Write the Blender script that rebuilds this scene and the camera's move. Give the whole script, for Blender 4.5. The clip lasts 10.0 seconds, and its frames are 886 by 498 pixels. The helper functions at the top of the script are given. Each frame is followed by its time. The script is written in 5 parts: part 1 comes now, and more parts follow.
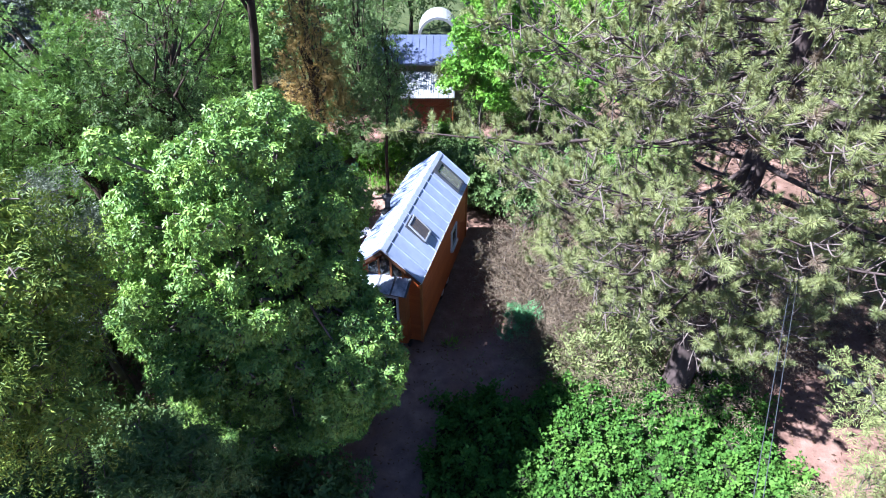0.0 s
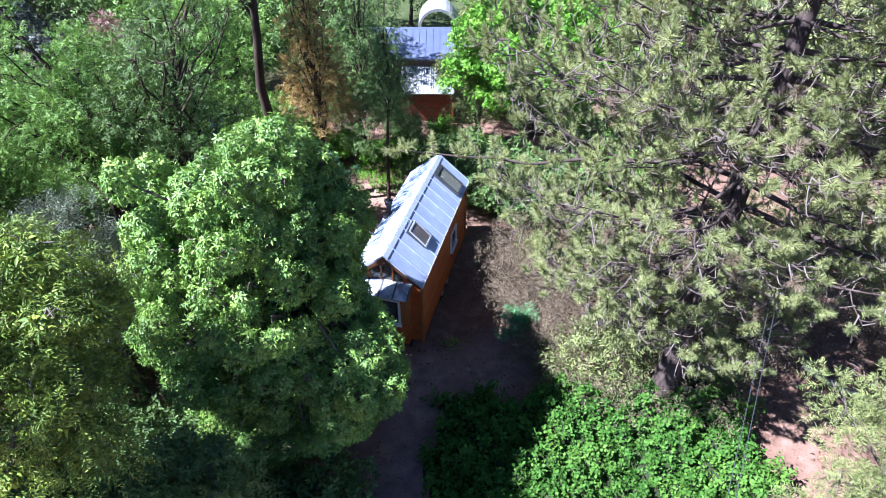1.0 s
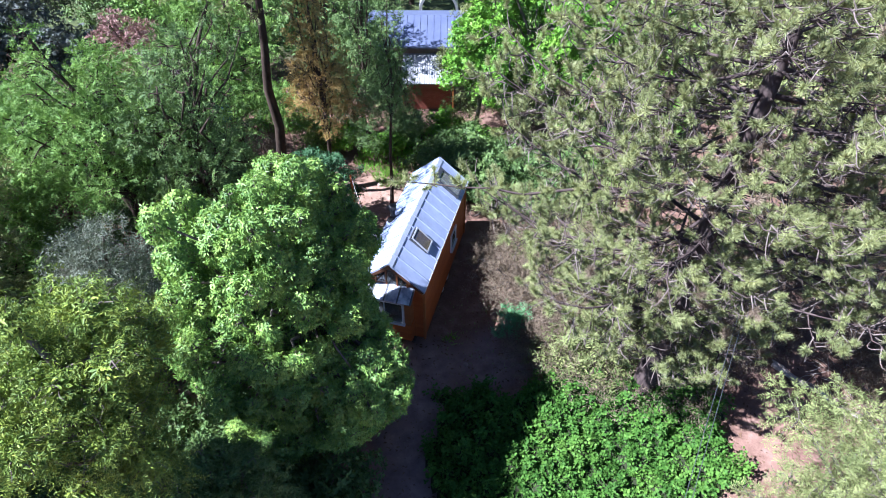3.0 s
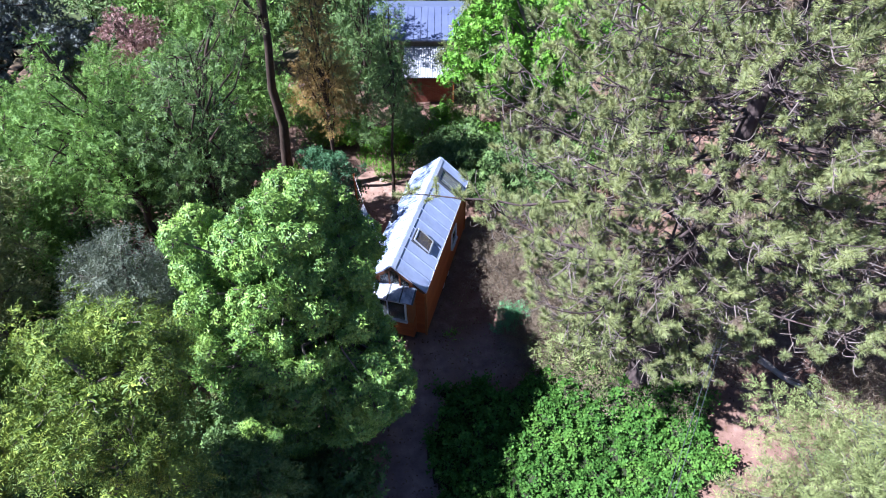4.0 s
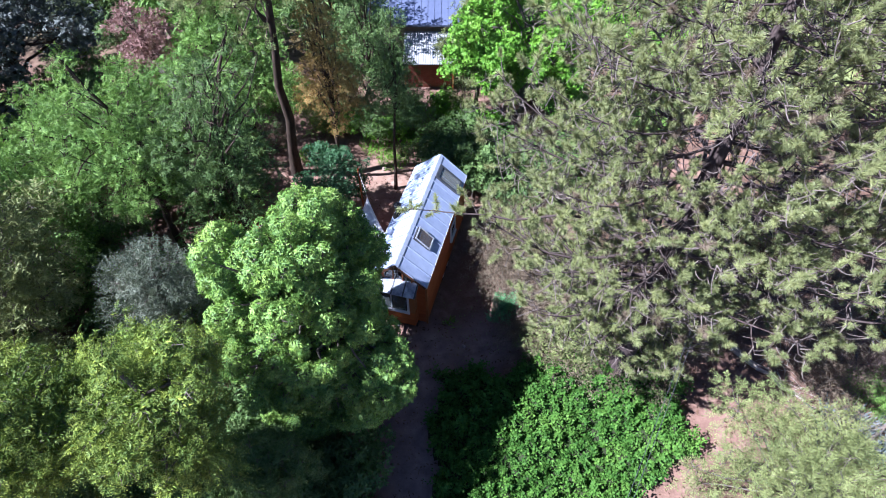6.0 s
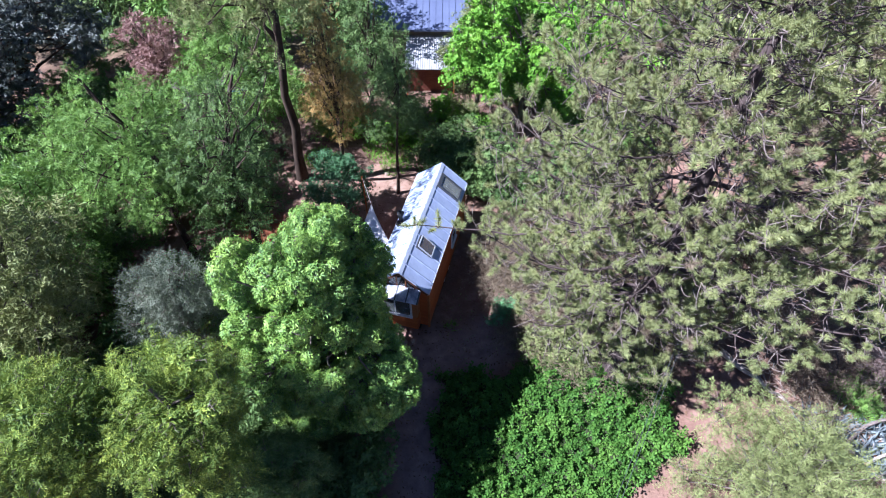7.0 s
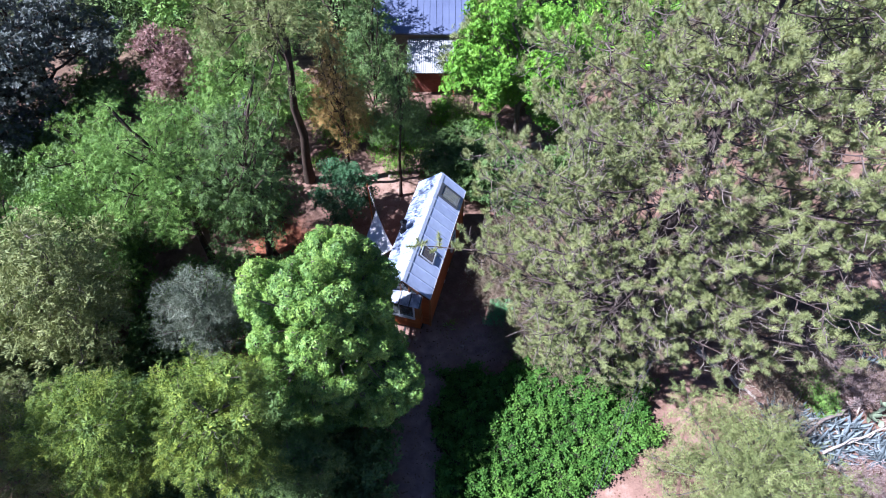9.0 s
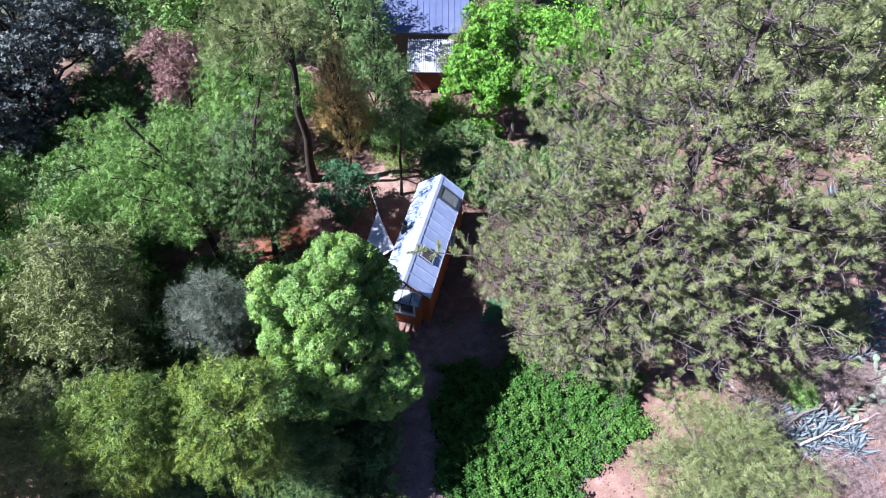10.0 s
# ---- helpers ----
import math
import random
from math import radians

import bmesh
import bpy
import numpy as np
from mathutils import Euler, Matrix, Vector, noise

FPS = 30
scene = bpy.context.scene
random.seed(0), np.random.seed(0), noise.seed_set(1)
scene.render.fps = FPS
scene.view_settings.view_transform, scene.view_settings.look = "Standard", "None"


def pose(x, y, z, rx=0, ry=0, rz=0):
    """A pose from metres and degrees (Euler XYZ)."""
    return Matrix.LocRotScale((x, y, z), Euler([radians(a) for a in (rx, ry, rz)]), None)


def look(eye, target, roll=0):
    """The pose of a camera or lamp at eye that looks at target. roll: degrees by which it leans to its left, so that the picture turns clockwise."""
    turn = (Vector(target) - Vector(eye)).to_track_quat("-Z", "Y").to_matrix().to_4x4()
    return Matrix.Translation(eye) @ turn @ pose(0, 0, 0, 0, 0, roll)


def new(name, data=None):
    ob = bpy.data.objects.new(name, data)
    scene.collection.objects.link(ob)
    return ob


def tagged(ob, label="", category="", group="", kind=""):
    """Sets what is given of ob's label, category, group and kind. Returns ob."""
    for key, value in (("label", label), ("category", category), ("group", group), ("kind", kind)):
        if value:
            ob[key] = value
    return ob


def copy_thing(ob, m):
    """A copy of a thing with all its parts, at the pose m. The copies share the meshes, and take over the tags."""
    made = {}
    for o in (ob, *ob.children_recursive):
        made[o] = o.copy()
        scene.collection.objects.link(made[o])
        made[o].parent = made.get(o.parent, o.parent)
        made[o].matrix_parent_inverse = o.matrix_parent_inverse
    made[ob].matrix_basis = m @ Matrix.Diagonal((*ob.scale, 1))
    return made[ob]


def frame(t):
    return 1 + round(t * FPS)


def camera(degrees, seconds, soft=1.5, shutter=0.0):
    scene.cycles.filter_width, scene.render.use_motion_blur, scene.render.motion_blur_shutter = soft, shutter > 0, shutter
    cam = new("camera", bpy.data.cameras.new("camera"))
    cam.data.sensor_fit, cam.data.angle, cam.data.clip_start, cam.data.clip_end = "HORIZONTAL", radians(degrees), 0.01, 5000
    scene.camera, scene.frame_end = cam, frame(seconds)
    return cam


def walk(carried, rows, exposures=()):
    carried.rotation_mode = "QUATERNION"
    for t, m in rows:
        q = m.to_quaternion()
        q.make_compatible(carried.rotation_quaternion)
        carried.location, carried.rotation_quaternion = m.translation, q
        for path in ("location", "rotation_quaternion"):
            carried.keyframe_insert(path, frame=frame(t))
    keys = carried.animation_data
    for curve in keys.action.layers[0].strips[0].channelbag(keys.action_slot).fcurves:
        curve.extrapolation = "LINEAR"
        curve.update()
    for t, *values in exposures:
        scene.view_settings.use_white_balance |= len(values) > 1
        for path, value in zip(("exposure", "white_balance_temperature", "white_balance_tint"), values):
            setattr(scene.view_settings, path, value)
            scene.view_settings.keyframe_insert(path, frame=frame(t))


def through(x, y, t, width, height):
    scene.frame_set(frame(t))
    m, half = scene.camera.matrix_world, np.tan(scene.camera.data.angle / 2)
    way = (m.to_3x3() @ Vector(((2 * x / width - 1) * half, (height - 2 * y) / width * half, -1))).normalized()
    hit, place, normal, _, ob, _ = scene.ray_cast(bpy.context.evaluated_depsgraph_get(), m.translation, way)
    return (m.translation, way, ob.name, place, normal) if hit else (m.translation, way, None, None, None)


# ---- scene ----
cam = camera(75.8, 10.0, 1.0)
KELVIN = 5200
METRES, EYE, TILT, LEAN, TURN = 12.7, 15.13, -36.0, 0.0, 0.0
ROWS = [
    (0.0, 0.0, 0.0, 0.0, 0.0, 0.0, -0.0),
    (0.5, 0.0011, -0.0271, 0.0359, -0.0, -0.99, 0.03),
    (1.0, 0.0015, -0.055, 0.0721, 0.03, -2.07, 0.02),
    (1.5, 0.0011, -0.0835, 0.1082, 0.06, -3.14, -0.02),
    (2.0, 0.0005, -0.111, 0.1444, 0.05, -4.17, -0.04),
    (2.5, 0.0015, -0.1359, 0.181, 0.06, -5.21, -0.08),
    (4.0, -0.0026, -0.217, 0.2963, 0.05, -8.48, -0.08),
    (4.5, -0.0011, -0.2433, 0.3344, 0.07, -9.65, -0.09),
    (5.0, 0.0004, -0.2697, 0.3725, 0.09, -10.79, -0.12),
    (5.5, 0.0015, -0.297, 0.4115, 0.09, -11.95, -0.13),
    (7.0, -0.0058, -0.3913, 0.5356, 0.09, -14.02, -0.19),
    (7.5, -0.0056, -0.4232, 0.5805, 0.09, -14.56, -0.21),
    (8.0, -0.006, -0.4548, 0.625, 0.08, -15.19, -0.23),
    (8.5, -0.0067, -0.4875, 0.6688, 0.08, -16.01, -0.25),
    (9.0, -0.0086, -0.5199, 0.7127, 0.06, -16.94, -0.26),
    (9.5, -0.0089, -0.5527, 0.7585, 0.03, -17.81, -0.3),
    (10.0, -0.0087, -0.5881, 0.808, 0.01, -18.65, -0.35),
]
walk(cam, [(t, pose(0, 0, EYE, TILT, LEAN, TURN) @ pose(METRES * x, METRES * y, METRES * z, 90 + pitch, roll, yaw)) for t, x, y, z, yaw, pitch, roll in ROWS], [(0.0, 2.27, KELVIN, 16), (2.5, 2.13, KELVIN, 18), (5.0, 1.97, KELVIN, 19), (10.0, 1.83, KELVIN, 21)])

# ---- light ----
SUN_TO = Vector((-0.80, -0.18, 1.0)).normalized()
world = bpy.data.worlds.new("world")
scene.world = world
world.use_nodes = True
wn = world.node_tree
sky = wn.nodes.new("ShaderNodeTexSky")
sky.sky_type = 'NISHITA'
sky.sun_disc = False
sky.altitude, sky.air_density, sky.dust_density = 2000, 0.5, 0.1
sky.sun_elevation = math.asin(SUN_TO.z)
sky.sun_rotation = math.atan2(SUN_TO.x, SUN_TO.y)
wn.nodes["Background"].inputs["Strength"].default_value = 0.058
wn.links.new(sky.outputs[0], wn.nodes["Background"].inputs["Color"])
sun_data = bpy.data.lights.new("sun", 'SUN')
sun_data.energy = 5.0
sun_data.angle = radians(0.6)
sun_data.color = (1.0, 0.95, 0.87)
sun = new("sun", sun_data)
sun.matrix_world = look((-20, 10, 40), Vector((-20, 10, 40)) - SUN_TO)

# ---- materials ----


def nodes_of(name, rough=0.8, spec=0.3):
    m = bpy.data.materials.new(name)
    m.use_nodes = True
    nt = m.node_tree
    b = nt.nodes["Principled BSDF"]
    b.inputs["Roughness"].default_value = rough
    b.inputs["Specular IOR Level"].default_value = spec
    return m, nt, b


def rgb(c):
    return (c[0], c[1], c[2], 1.0)


def ramp_node(nt, src, stops):
    r = nt.nodes.new("ShaderNodeValToRGB")
    el = r.color_ramp.elements
    el[0].position, el[0].color = stops[0][0], rgb(stops[0][1])
    el[1].position, el[1].color = stops[-1][0], rgb(stops[-1][1])
    for p, c in stops[1:-1]:
        e = el.new(p)
        e.color = rgb(c)
    nt.links.new(src, r.inputs[0])
    return r.outputs[0]


def noise_node(nt, scale, detail=3.0, rough=0.55, stretch=None):
    tc = nt.nodes.new("ShaderNodeTexCoord")
    n = nt.nodes.new("ShaderNodeTexNoise")
    n.inputs["Scale"].default_value = scale
    n.inputs["Detail"].default_value = detail
    n.inputs["Roughness"].default_value = rough
    if stretch:
        mp = nt.nodes.new("ShaderNodeMapping")
        mp.inputs["Scale"].default_value = stretch
        nt.links.new(tc.outputs["Object"], mp.inputs[0])
        nt.links.new(mp.outputs[0], n.inputs["Vector"])
    else:
        nt.links.new(tc.outputs["Object"], n.inputs["Vector"])
    return n.outputs["Fac"]


def mix_node(nt, fac, a, b, mode='MIX'):
    m = nt.nodes.new("ShaderNodeMix")
    m.data_type, m.blend_type = 'RGBA', mode
    for sock, v in ((m.inputs[0], fac), (m.inputs[6], a), (m.inputs[7], b)):
        if isinstance(v, (int, float)):
            sock.default_value = v
        elif isinstance(v, tuple):
            sock.default_value = rgb(v)
        else:
            nt.links.new(v, sock)
    return m.outputs[2]


def bump_to(nt, b, h, strength=0.4, dist=0.02):
    n = nt.nodes.new("ShaderNodeBump")
    n.inputs["Strength"].default_value = strength
    n.inputs["Distance"].default_value = dist
    nt.links.new(h, n.inputs["Height"])
    nt.links.new(n.outputs[0], b.inputs["Normal"])


def leaf_mat(name, dark, mid, light, through=0.3, rough=0.55, spec=0.2, scale=0.9):
    """Leaves: every leaf has its own tone, and whole sprays differ."""
    m, nt, b = nodes_of(name, rough, spec)
    geo = nt.nodes.new("ShaderNodeNewGeometry")
    own = ramp_node(nt, geo.outputs["Random Per Island"], [(0.0, dark), (0.55, mid), (1.0, light)])
    patch = ramp_node(nt, noise_node(nt, scale, 2.0), [(0.3, dark), (0.5, mid), (0.7, light)])
    col = mix_node(nt, 0.5, own, patch)
    nt.links.new(col, b.inputs["Base Color"])
    tr = nt.nodes.new("ShaderNodeBsdfTranslucent")
    nt.links.new(mix_node(nt, 0.35, col, (light[0], light[1], light[2] * 0.5)), tr.inputs["Color"])
    mx = nt.nodes.new("ShaderNodeMixShader")
    mx.inputs[0].default_value = through
    nt.links.new(b.outputs[0], mx.inputs[1])
    nt.links.new(tr.outputs[0], mx.inputs[2])
    nt.links.new(mx.outputs[0], nt.nodes["Material Output"].inputs["Surface"])
    return m


def bark_mat(name, dark, light, scale=6.0, stretch=(1, 1, 0.25)):
    m, nt, b = nodes_of(name, 0.9, 0.15)
    n = noise_node(nt, scale, 6.0, 0.65, stretch)
    c = ramp_node(nt, n, [(0.35, dark), (0.65, light)])
    c2 = mix_node(nt, noise_node(nt, 0.8), c, tuple(0.6 * v for v in light))
    nt.links.new(c2, b.inputs["Base Color"])
    bump_to(nt, b, n, 0.8, 0.03)
    return m


def plain_mat(name, a, b_, scale=3.0, rough=0.7, spec=0.3, metal=0.0, bump=0.15, stretch=None, fine=40.0):
    """A painted, plastic or timber surface with broad stains and a fine grain."""
    m, nt, b = nodes_of(name, rough, spec)
    b.inputs["Metallic"].default_value = metal
    n1 = noise_node(nt, scale, 4.0, 0.6, stretch)
    n2 = noise_node(nt, fine, 3.0, 0.6, stretch)
    c = ramp_node(nt, n1, [(0.3, a), (0.7, b_)])
    c = mix_node(nt, 0.35, c, ramp_node(nt, n2, [(0.3, tuple(0.6 * v for v in a)), (0.7, b_)]))
    nt.links.new(c, b.inputs["Base Color"])
    bump_to(nt, b, n2, bump, 0.01)
    return m


def piece_mat(name, a, b_, scale=6.0, rough=0.7, spec=0.3, stretch=None, metal=0.0):
    """Pieces of one surface: each has a tone of its own, with grain on top."""
    m, nt, b = nodes_of(name, rough, spec)
    b.inputs["Metallic"].default_value = metal
    oi = nt.nodes.new("ShaderNodeObjectInfo")
    own = ramp_node(nt, oi.outputs["Random"], [(0.0, a), (1.0, b_)])
    n = noise_node(nt, scale, 5.0, 0.65, stretch)
    c = mix_node(nt, 0.45, own, ramp_node(nt, n, [(0.3, tuple(0.55 * v for v in a)), (0.7, b_)]))
    nt.links.new(c, b.inputs["Base Color"])
    bump_to(nt, b, n, 0.25, 0.01)
    return m


def ground_mat():
    m, nt, b = nodes_of("earth_and_litter", 0.95, 0.1)
    big = noise_node(nt, 0.22, 5.0, 0.6)
    mid = noise_node(nt, 1.6, 6.0, 0.65)
    fine = noise_node(nt, 14.0, 5.0, 0.7)
    soil = ramp_node(nt, mid, [(0.3, (0.135, 0.08, 0.06)), (0.55, (0.24, 0.145, 0.11)), (0.75, (0.34, 0.23, 0.185))])
    litter = ramp_node(nt, fine, [(0.35, (0.05, 0.032, 0.024)), (0.6, (0.145, 0.088, 0.063)), (0.75, (0.25, 0.17, 0.125))])
    c = mix_node(nt, ramp_node(nt, big, [(0.42, (0.1, 0.1, 0.1)), (0.62, (0.85, 0.85, 0.85))]), soil, litter)
    # paler sandy soil on the open ground to the east
    tc = nt.nodes.new("ShaderNodeTexCoord")
    xyz = nt.nodes.new("ShaderNodeSeparateXYZ")
    nt.links.new(tc.outputs["Object"], xyz.inputs[0])
    east = nt.nodes.new("ShaderNodeMapRange")
    east.interpolation_type = 'SMOOTHSTEP'
    east.inputs[1].default_value, east.inputs[2].default_value = 6.5, 15.0
    nt.links.new(xyz.outputs[0], east.inputs[0])
    south = nt.nodes.new("ShaderNodeMapRange")
    south.interpolation_type = 'SMOOTHSTEP'
    south.inputs[1].default_value, south.inputs[2].default_value = 18.0, 12.0
    nt.links.new(xyz.outputs[1], south.inputs[0])
    open_ = nt.nodes.new("ShaderNodeMath")
    open_.operation = 'MULTIPLY'
    nt.links.new(east.outputs[0], open_.inputs[0])
    nt.links.new(south.outputs[0], open_.inputs[1])
    sand = ramp_node(nt, mid, [(0.3, (0.16, 0.09, 0.068)), (0.55, (0.25, 0.155, 0.12)), (0.75, (0.34, 0.235, 0.195))])
    c = mix_node(nt, open_.outputs[0], c, mix_node(nt, 0.25, sand, litter))
    # two cleared patches: pale trodden sand behind the house, rust-red needle litter under the acacias
    # and the pale path by the house, its colour raised further to lighten deep shade
    lifted_path_tone = ((0.165, 0.112, 0.098), (0.27, 0.185, 0.165), (0.37, 0.28, 0.25))
    for cx, cy, r0, r1, tone in (*((px, py, 0.6, 1.9, lifted_path_tone) for px, py in ((-0.8, 4.0), (-0.9, 6.0), (-1.0, 8.0), (-0.9, 10.0), (-0.7, 12.0), (-0.6, 13.6), (1.6, 13.6), (2.6, 14.2))), (-3.6, 24.4, 1.2, 3.4, ((0.18, 0.11, 0.08), (0.28, 0.185, 0.14), (0.36, 0.255, 0.205))), (-9.7, 20.3, 1.0, 2.6, ((0.14, 0.045, 0.022), (0.30, 0.10, 0.05), (0.40, 0.17, 0.09)))):
        dist = nt.nodes.new("ShaderNodeVectorMath")
        dist.operation = 'DISTANCE'
        flat = nt.nodes.new("ShaderNodeCombineXYZ")
        nt.links.new(xyz.outputs[0], flat.inputs[0])
        nt.links.new(xyz.outputs[1], flat.inputs[1])
        nt.links.new(flat.outputs[0], dist.inputs[0])
        dist.inputs[1].default_value = (cx, cy, 0)
        ragged = nt.nodes.new("ShaderNodeMath")
        ragged.operation = 'MULTIPLY_ADD'
        nt.links.new(mid, ragged.inputs[0])
        ragged.inputs[1].default_value = 2.4
        nt.links.new(dist.outputs["Value"], ragged.inputs[2])
        rim = nt.nodes.new("ShaderNodeMapRange")
        rim.interpolation_type = 'SMOOTHSTEP'
        rim.inputs[1].default_value, rim.inputs[2].default_value = r1 + 1.2, r0 + 1.2
        nt.links.new(ragged.outputs[0], rim.inputs[0])
        c = mix_node(nt, rim.outputs[0], c, mix_node(nt, 0.15, ramp_node(nt, mid, [(0.3, tone[0]), (0.55, tone[1]), (0.75, tone[2])]), litter))
    far = nt.nodes.new("ShaderNodeMapRange")
    far.interpolation_type = 'SMOOTHSTEP'
    far.inputs[1].default_value, far.inputs[2].default_value = 34.0, 46.0
    nt.links.new(xyz.outputs[1], far.inputs[0])
    scrub = ramp_node(nt, mid, [(0.35, (0.03, 0.045, 0.018)), (0.6, (0.075, 0.09, 0.035)), (0.75, (0.14, 0.12, 0.06))])
    c = mix_node(nt, far.outputs[0], c, scrub)
    nt.links.new(c, b.inputs["Base Color"])
    bump_to(nt, b, fine, 0.6, 0.05)
    return m


GROUND = ground_mat()
BARK_GREY = bark_mat("grey_bark", (0.05, 0.042, 0.036), (0.20, 0.165, 0.14))
BARK_DARK = bark_mat("dark_bark", (0.020, 0.014, 0.011), (0.085, 0.06, 0.045))
BARK_PINE = bark_mat("pine_bark", (0.028, 0.021, 0.020), (0.11, 0.082, 0.075), 4.0)
BARK_PALE = bark_mat("pale_dead_wood", (0.26, 0.21, 0.17), (0.60, 0.52, 0.45), 8.0)
BARK_TWIG = bark_mat("pale_twig_bark", (0.11, 0.085, 0.075), (0.26, 0.215, 0.19), 8.0)
LEAF_BIG = leaf_mat("glossy_broad_leaf", (0.044, 0.112, 0.026), (0.138, 0.25, 0.046), (0.335, 0.475, 0.085), 0.12, 0.45, 0.3)
LEAF_PINE = leaf_mat("pine_needle", (0.115, 0.137, 0.055), (0.225, 0.254, 0.10), (0.40, 0.42, 0.165), 0.2, 0.5, 0.4, 1.6)
LEAF_PEPPER = leaf_mat("pepper_leaf", (0.055, 0.10, 0.022), (0.135, 0.205, 0.034), (0.36, 0.42, 0.055), 0.09, 0.5)
LEAF_GREYGREEN = leaf_mat("grey_green_leaf", (0.095, 0.122, 0.045), (0.175, 0.205, 0.07), (0.31, 0.335, 0.125), 0.16, 0.55)
LEAF_OLIVE = leaf_mat("olive_leaf", (0.07, 0.09, 0.062), (0.15, 0.175, 0.125), (0.26, 0.285, 0.215), 0.12, 0.5)
LEAF_ACACIA = leaf_mat("acacia_leaf", (0.055, 0.122, 0.028), (0.14, 0.25, 0.052), (0.275, 0.42, 0.085), 0.16, 0.5)
LEAF_FIR = leaf_mat("dark_conifer_and_shaded_leaf", (0.038, 0.075, 0.024), (0.09, 0.152, 0.045), (0.175, 0.255, 0.072), 0.16, 0.55)
LEAF_BROWN = leaf_mat("browning_conifer_leaf", (0.10, 0.105, 0.035), (0.27, 0.19, 0.06), (0.52, 0.32, 0.105), 0.25, 0.6)
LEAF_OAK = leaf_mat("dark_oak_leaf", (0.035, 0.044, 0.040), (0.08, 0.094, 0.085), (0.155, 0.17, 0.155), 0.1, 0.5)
LEAF_MAPLE = leaf_mat("bright_green_leaf", (0.06, 0.16, 0.015), (0.12, 0.27, 0.025), (0.22, 0.40, 0.04), 0.16, 0.45)
LEAF_RED = leaf_mat("purple_leaf", (0.13, 0.07, 0.065), (0.25, 0.14, 0.125), (0.38, 0.24, 0.215), 0.16, 0.5)
LEAF_VINE = leaf_mat("vine_leaf", (0.025, 0.07, 0.012), (0.058, 0.14, 0.022), (0.13, 0.245, 0.04), 0.16, 0.6, 0.1)
LEAF_BUSH = leaf_mat("blue_green_bush_leaf", (0.025, 0.065, 0.03), (0.05, 0.12, 0.05), (0.09, 0.19, 0.08), 0.16, 0.5)
LEAF_MINT = leaf_mat("soft_mint_leaf", (0.09, 0.24, 0.09), (0.16, 0.38, 0.16), (0.28, 0.52, 0.26), 0.16, 0.55)
LEAF_GRASS = leaf_mat("grass_blade", (0.08, 0.20, 0.02), (0.15, 0.34, 0.03), (0.28, 0.48, 0.06), 0.16, 0.5)
LEAF_DRY = leaf_mat("dry_brush", (0.09, 0.065, 0.045), (0.19, 0.145, 0.10), (0.32, 0.26, 0.18), 0.16, 0.7)
LEAF_SEED = leaf_mat("dry_seed_head", (0.16, 0.105, 0.09), (0.28, 0.20, 0.18), (0.44, 0.36, 0.34), 0.16, 0.8)
CACTUS = plain_mat("cactus_pad", (0.16, 0.21, 0.13), (0.32, 0.37, 0.25), 3.0, 0.6, 0.25)
LEAF_AGAVE = plain_mat("agave_leaf", (0.06, 0.08, 0.09), (0.20, 0.235, 0.245), 2.0, 0.6, 0.3)

# ---- mesh tools ----
RNG = np.random.default_rng(7)


def mesh_of(name, V, F, smooth=False):
    """A mesh from vertices and one array of equal-sided faces."""
    V, F = np.asarray(V, np.float32), np.asarray(F, np.int32)
    me = bpy.data.meshes.new(name)
    n, k = F.shape
    me.vertices.add(len(V))
    me.vertices.foreach_set("co", V.ravel())
    me.loops.add(n * k)
    me.loops.foreach_set("vertex_index", F.ravel())
    me.polygons.add(n)
    me.polygons.foreach_set("loop_start", np.arange(0, n * k, k, dtype=np.int32))
    if smooth:
        me.polygons.foreach_set("use_smooth", np.ones(n, bool))
    me.update(calc_edges=True)
    return me


def thing(name, at, label, category, group="", kind="", rz=0.0):
    ob = new(name)
    ob.empty_display_size = 0.2
    ob.matrix_world = pose(*at, 0, 0, rz)
    return tagged(ob, label, category, group, kind)


def hang(name, me, material, parent, label="", m=None):
    """Links a mesh as a part under its thing."""
    ob = new(name, me)
    if material and not me.materials:
        me.materials.append(material)
    ob.parent = parent
    if m is not None:
        ob.matrix_local = m
    if label:
        ob["label"] = label
    return ob


def part(name, bm, material, parent, label="", m=None):
    me = bpy.data.meshes.new(name)
    bm.to_mesh(me)
    bm.free()
    return hang(name, me, material, parent, label, m)


def unit(a):
    return a / np.maximum(np.linalg.norm(a, axis=-1, keepdims=True), 1e-9)


class Wood:
    """Tapered round limbs, gathered into one mesh."""

    def __init__(self):
        self.V, self.F, self.n = [], [], 0

    def limb(self, pts, radii, sides=6):
        pts, radii = np.asarray(pts, float), np.asarray(radii, float)
        k = len(pts)
        tan = unit(np.gradient(pts, axis=0))
        ref = np.where(np.abs(tan[:, 2:3]) > 0.9, np.array([[1.0, 0, 0]]), np.array([[0, 0, 1.0]]))
        a = unit(np.cross(tan, ref))
        b = np.cross(tan, a)
        ang = np.linspace(0, 2 * np.pi, sides, endpoint=False)
        ring = pts[:, None] + radii[:, None, None] * (np.cos(ang)[None, :, None] * a[:, None] + np.sin(ang)[None, :, None] * b[:, None])
        i, j = np.meshgrid(np.arange(k - 1), np.arange(sides), indexing="ij")
        q = np.stack([i * sides + j, i * sides + (j + 1) % sides, (i + 1) * sides + (j + 1) % sides, (i + 1) * sides + j], -1).reshape(-1, 4)
        self.V.append(ring.reshape(-1, 3))
        self.F.append(q + self.n)
        self.n += k * sides

    def mesh(self, name, base=(0, 0, 0)):
        return mesh_of(name, np.concatenate(self.V) - np.asarray(base), np.concatenate(self.F), True)


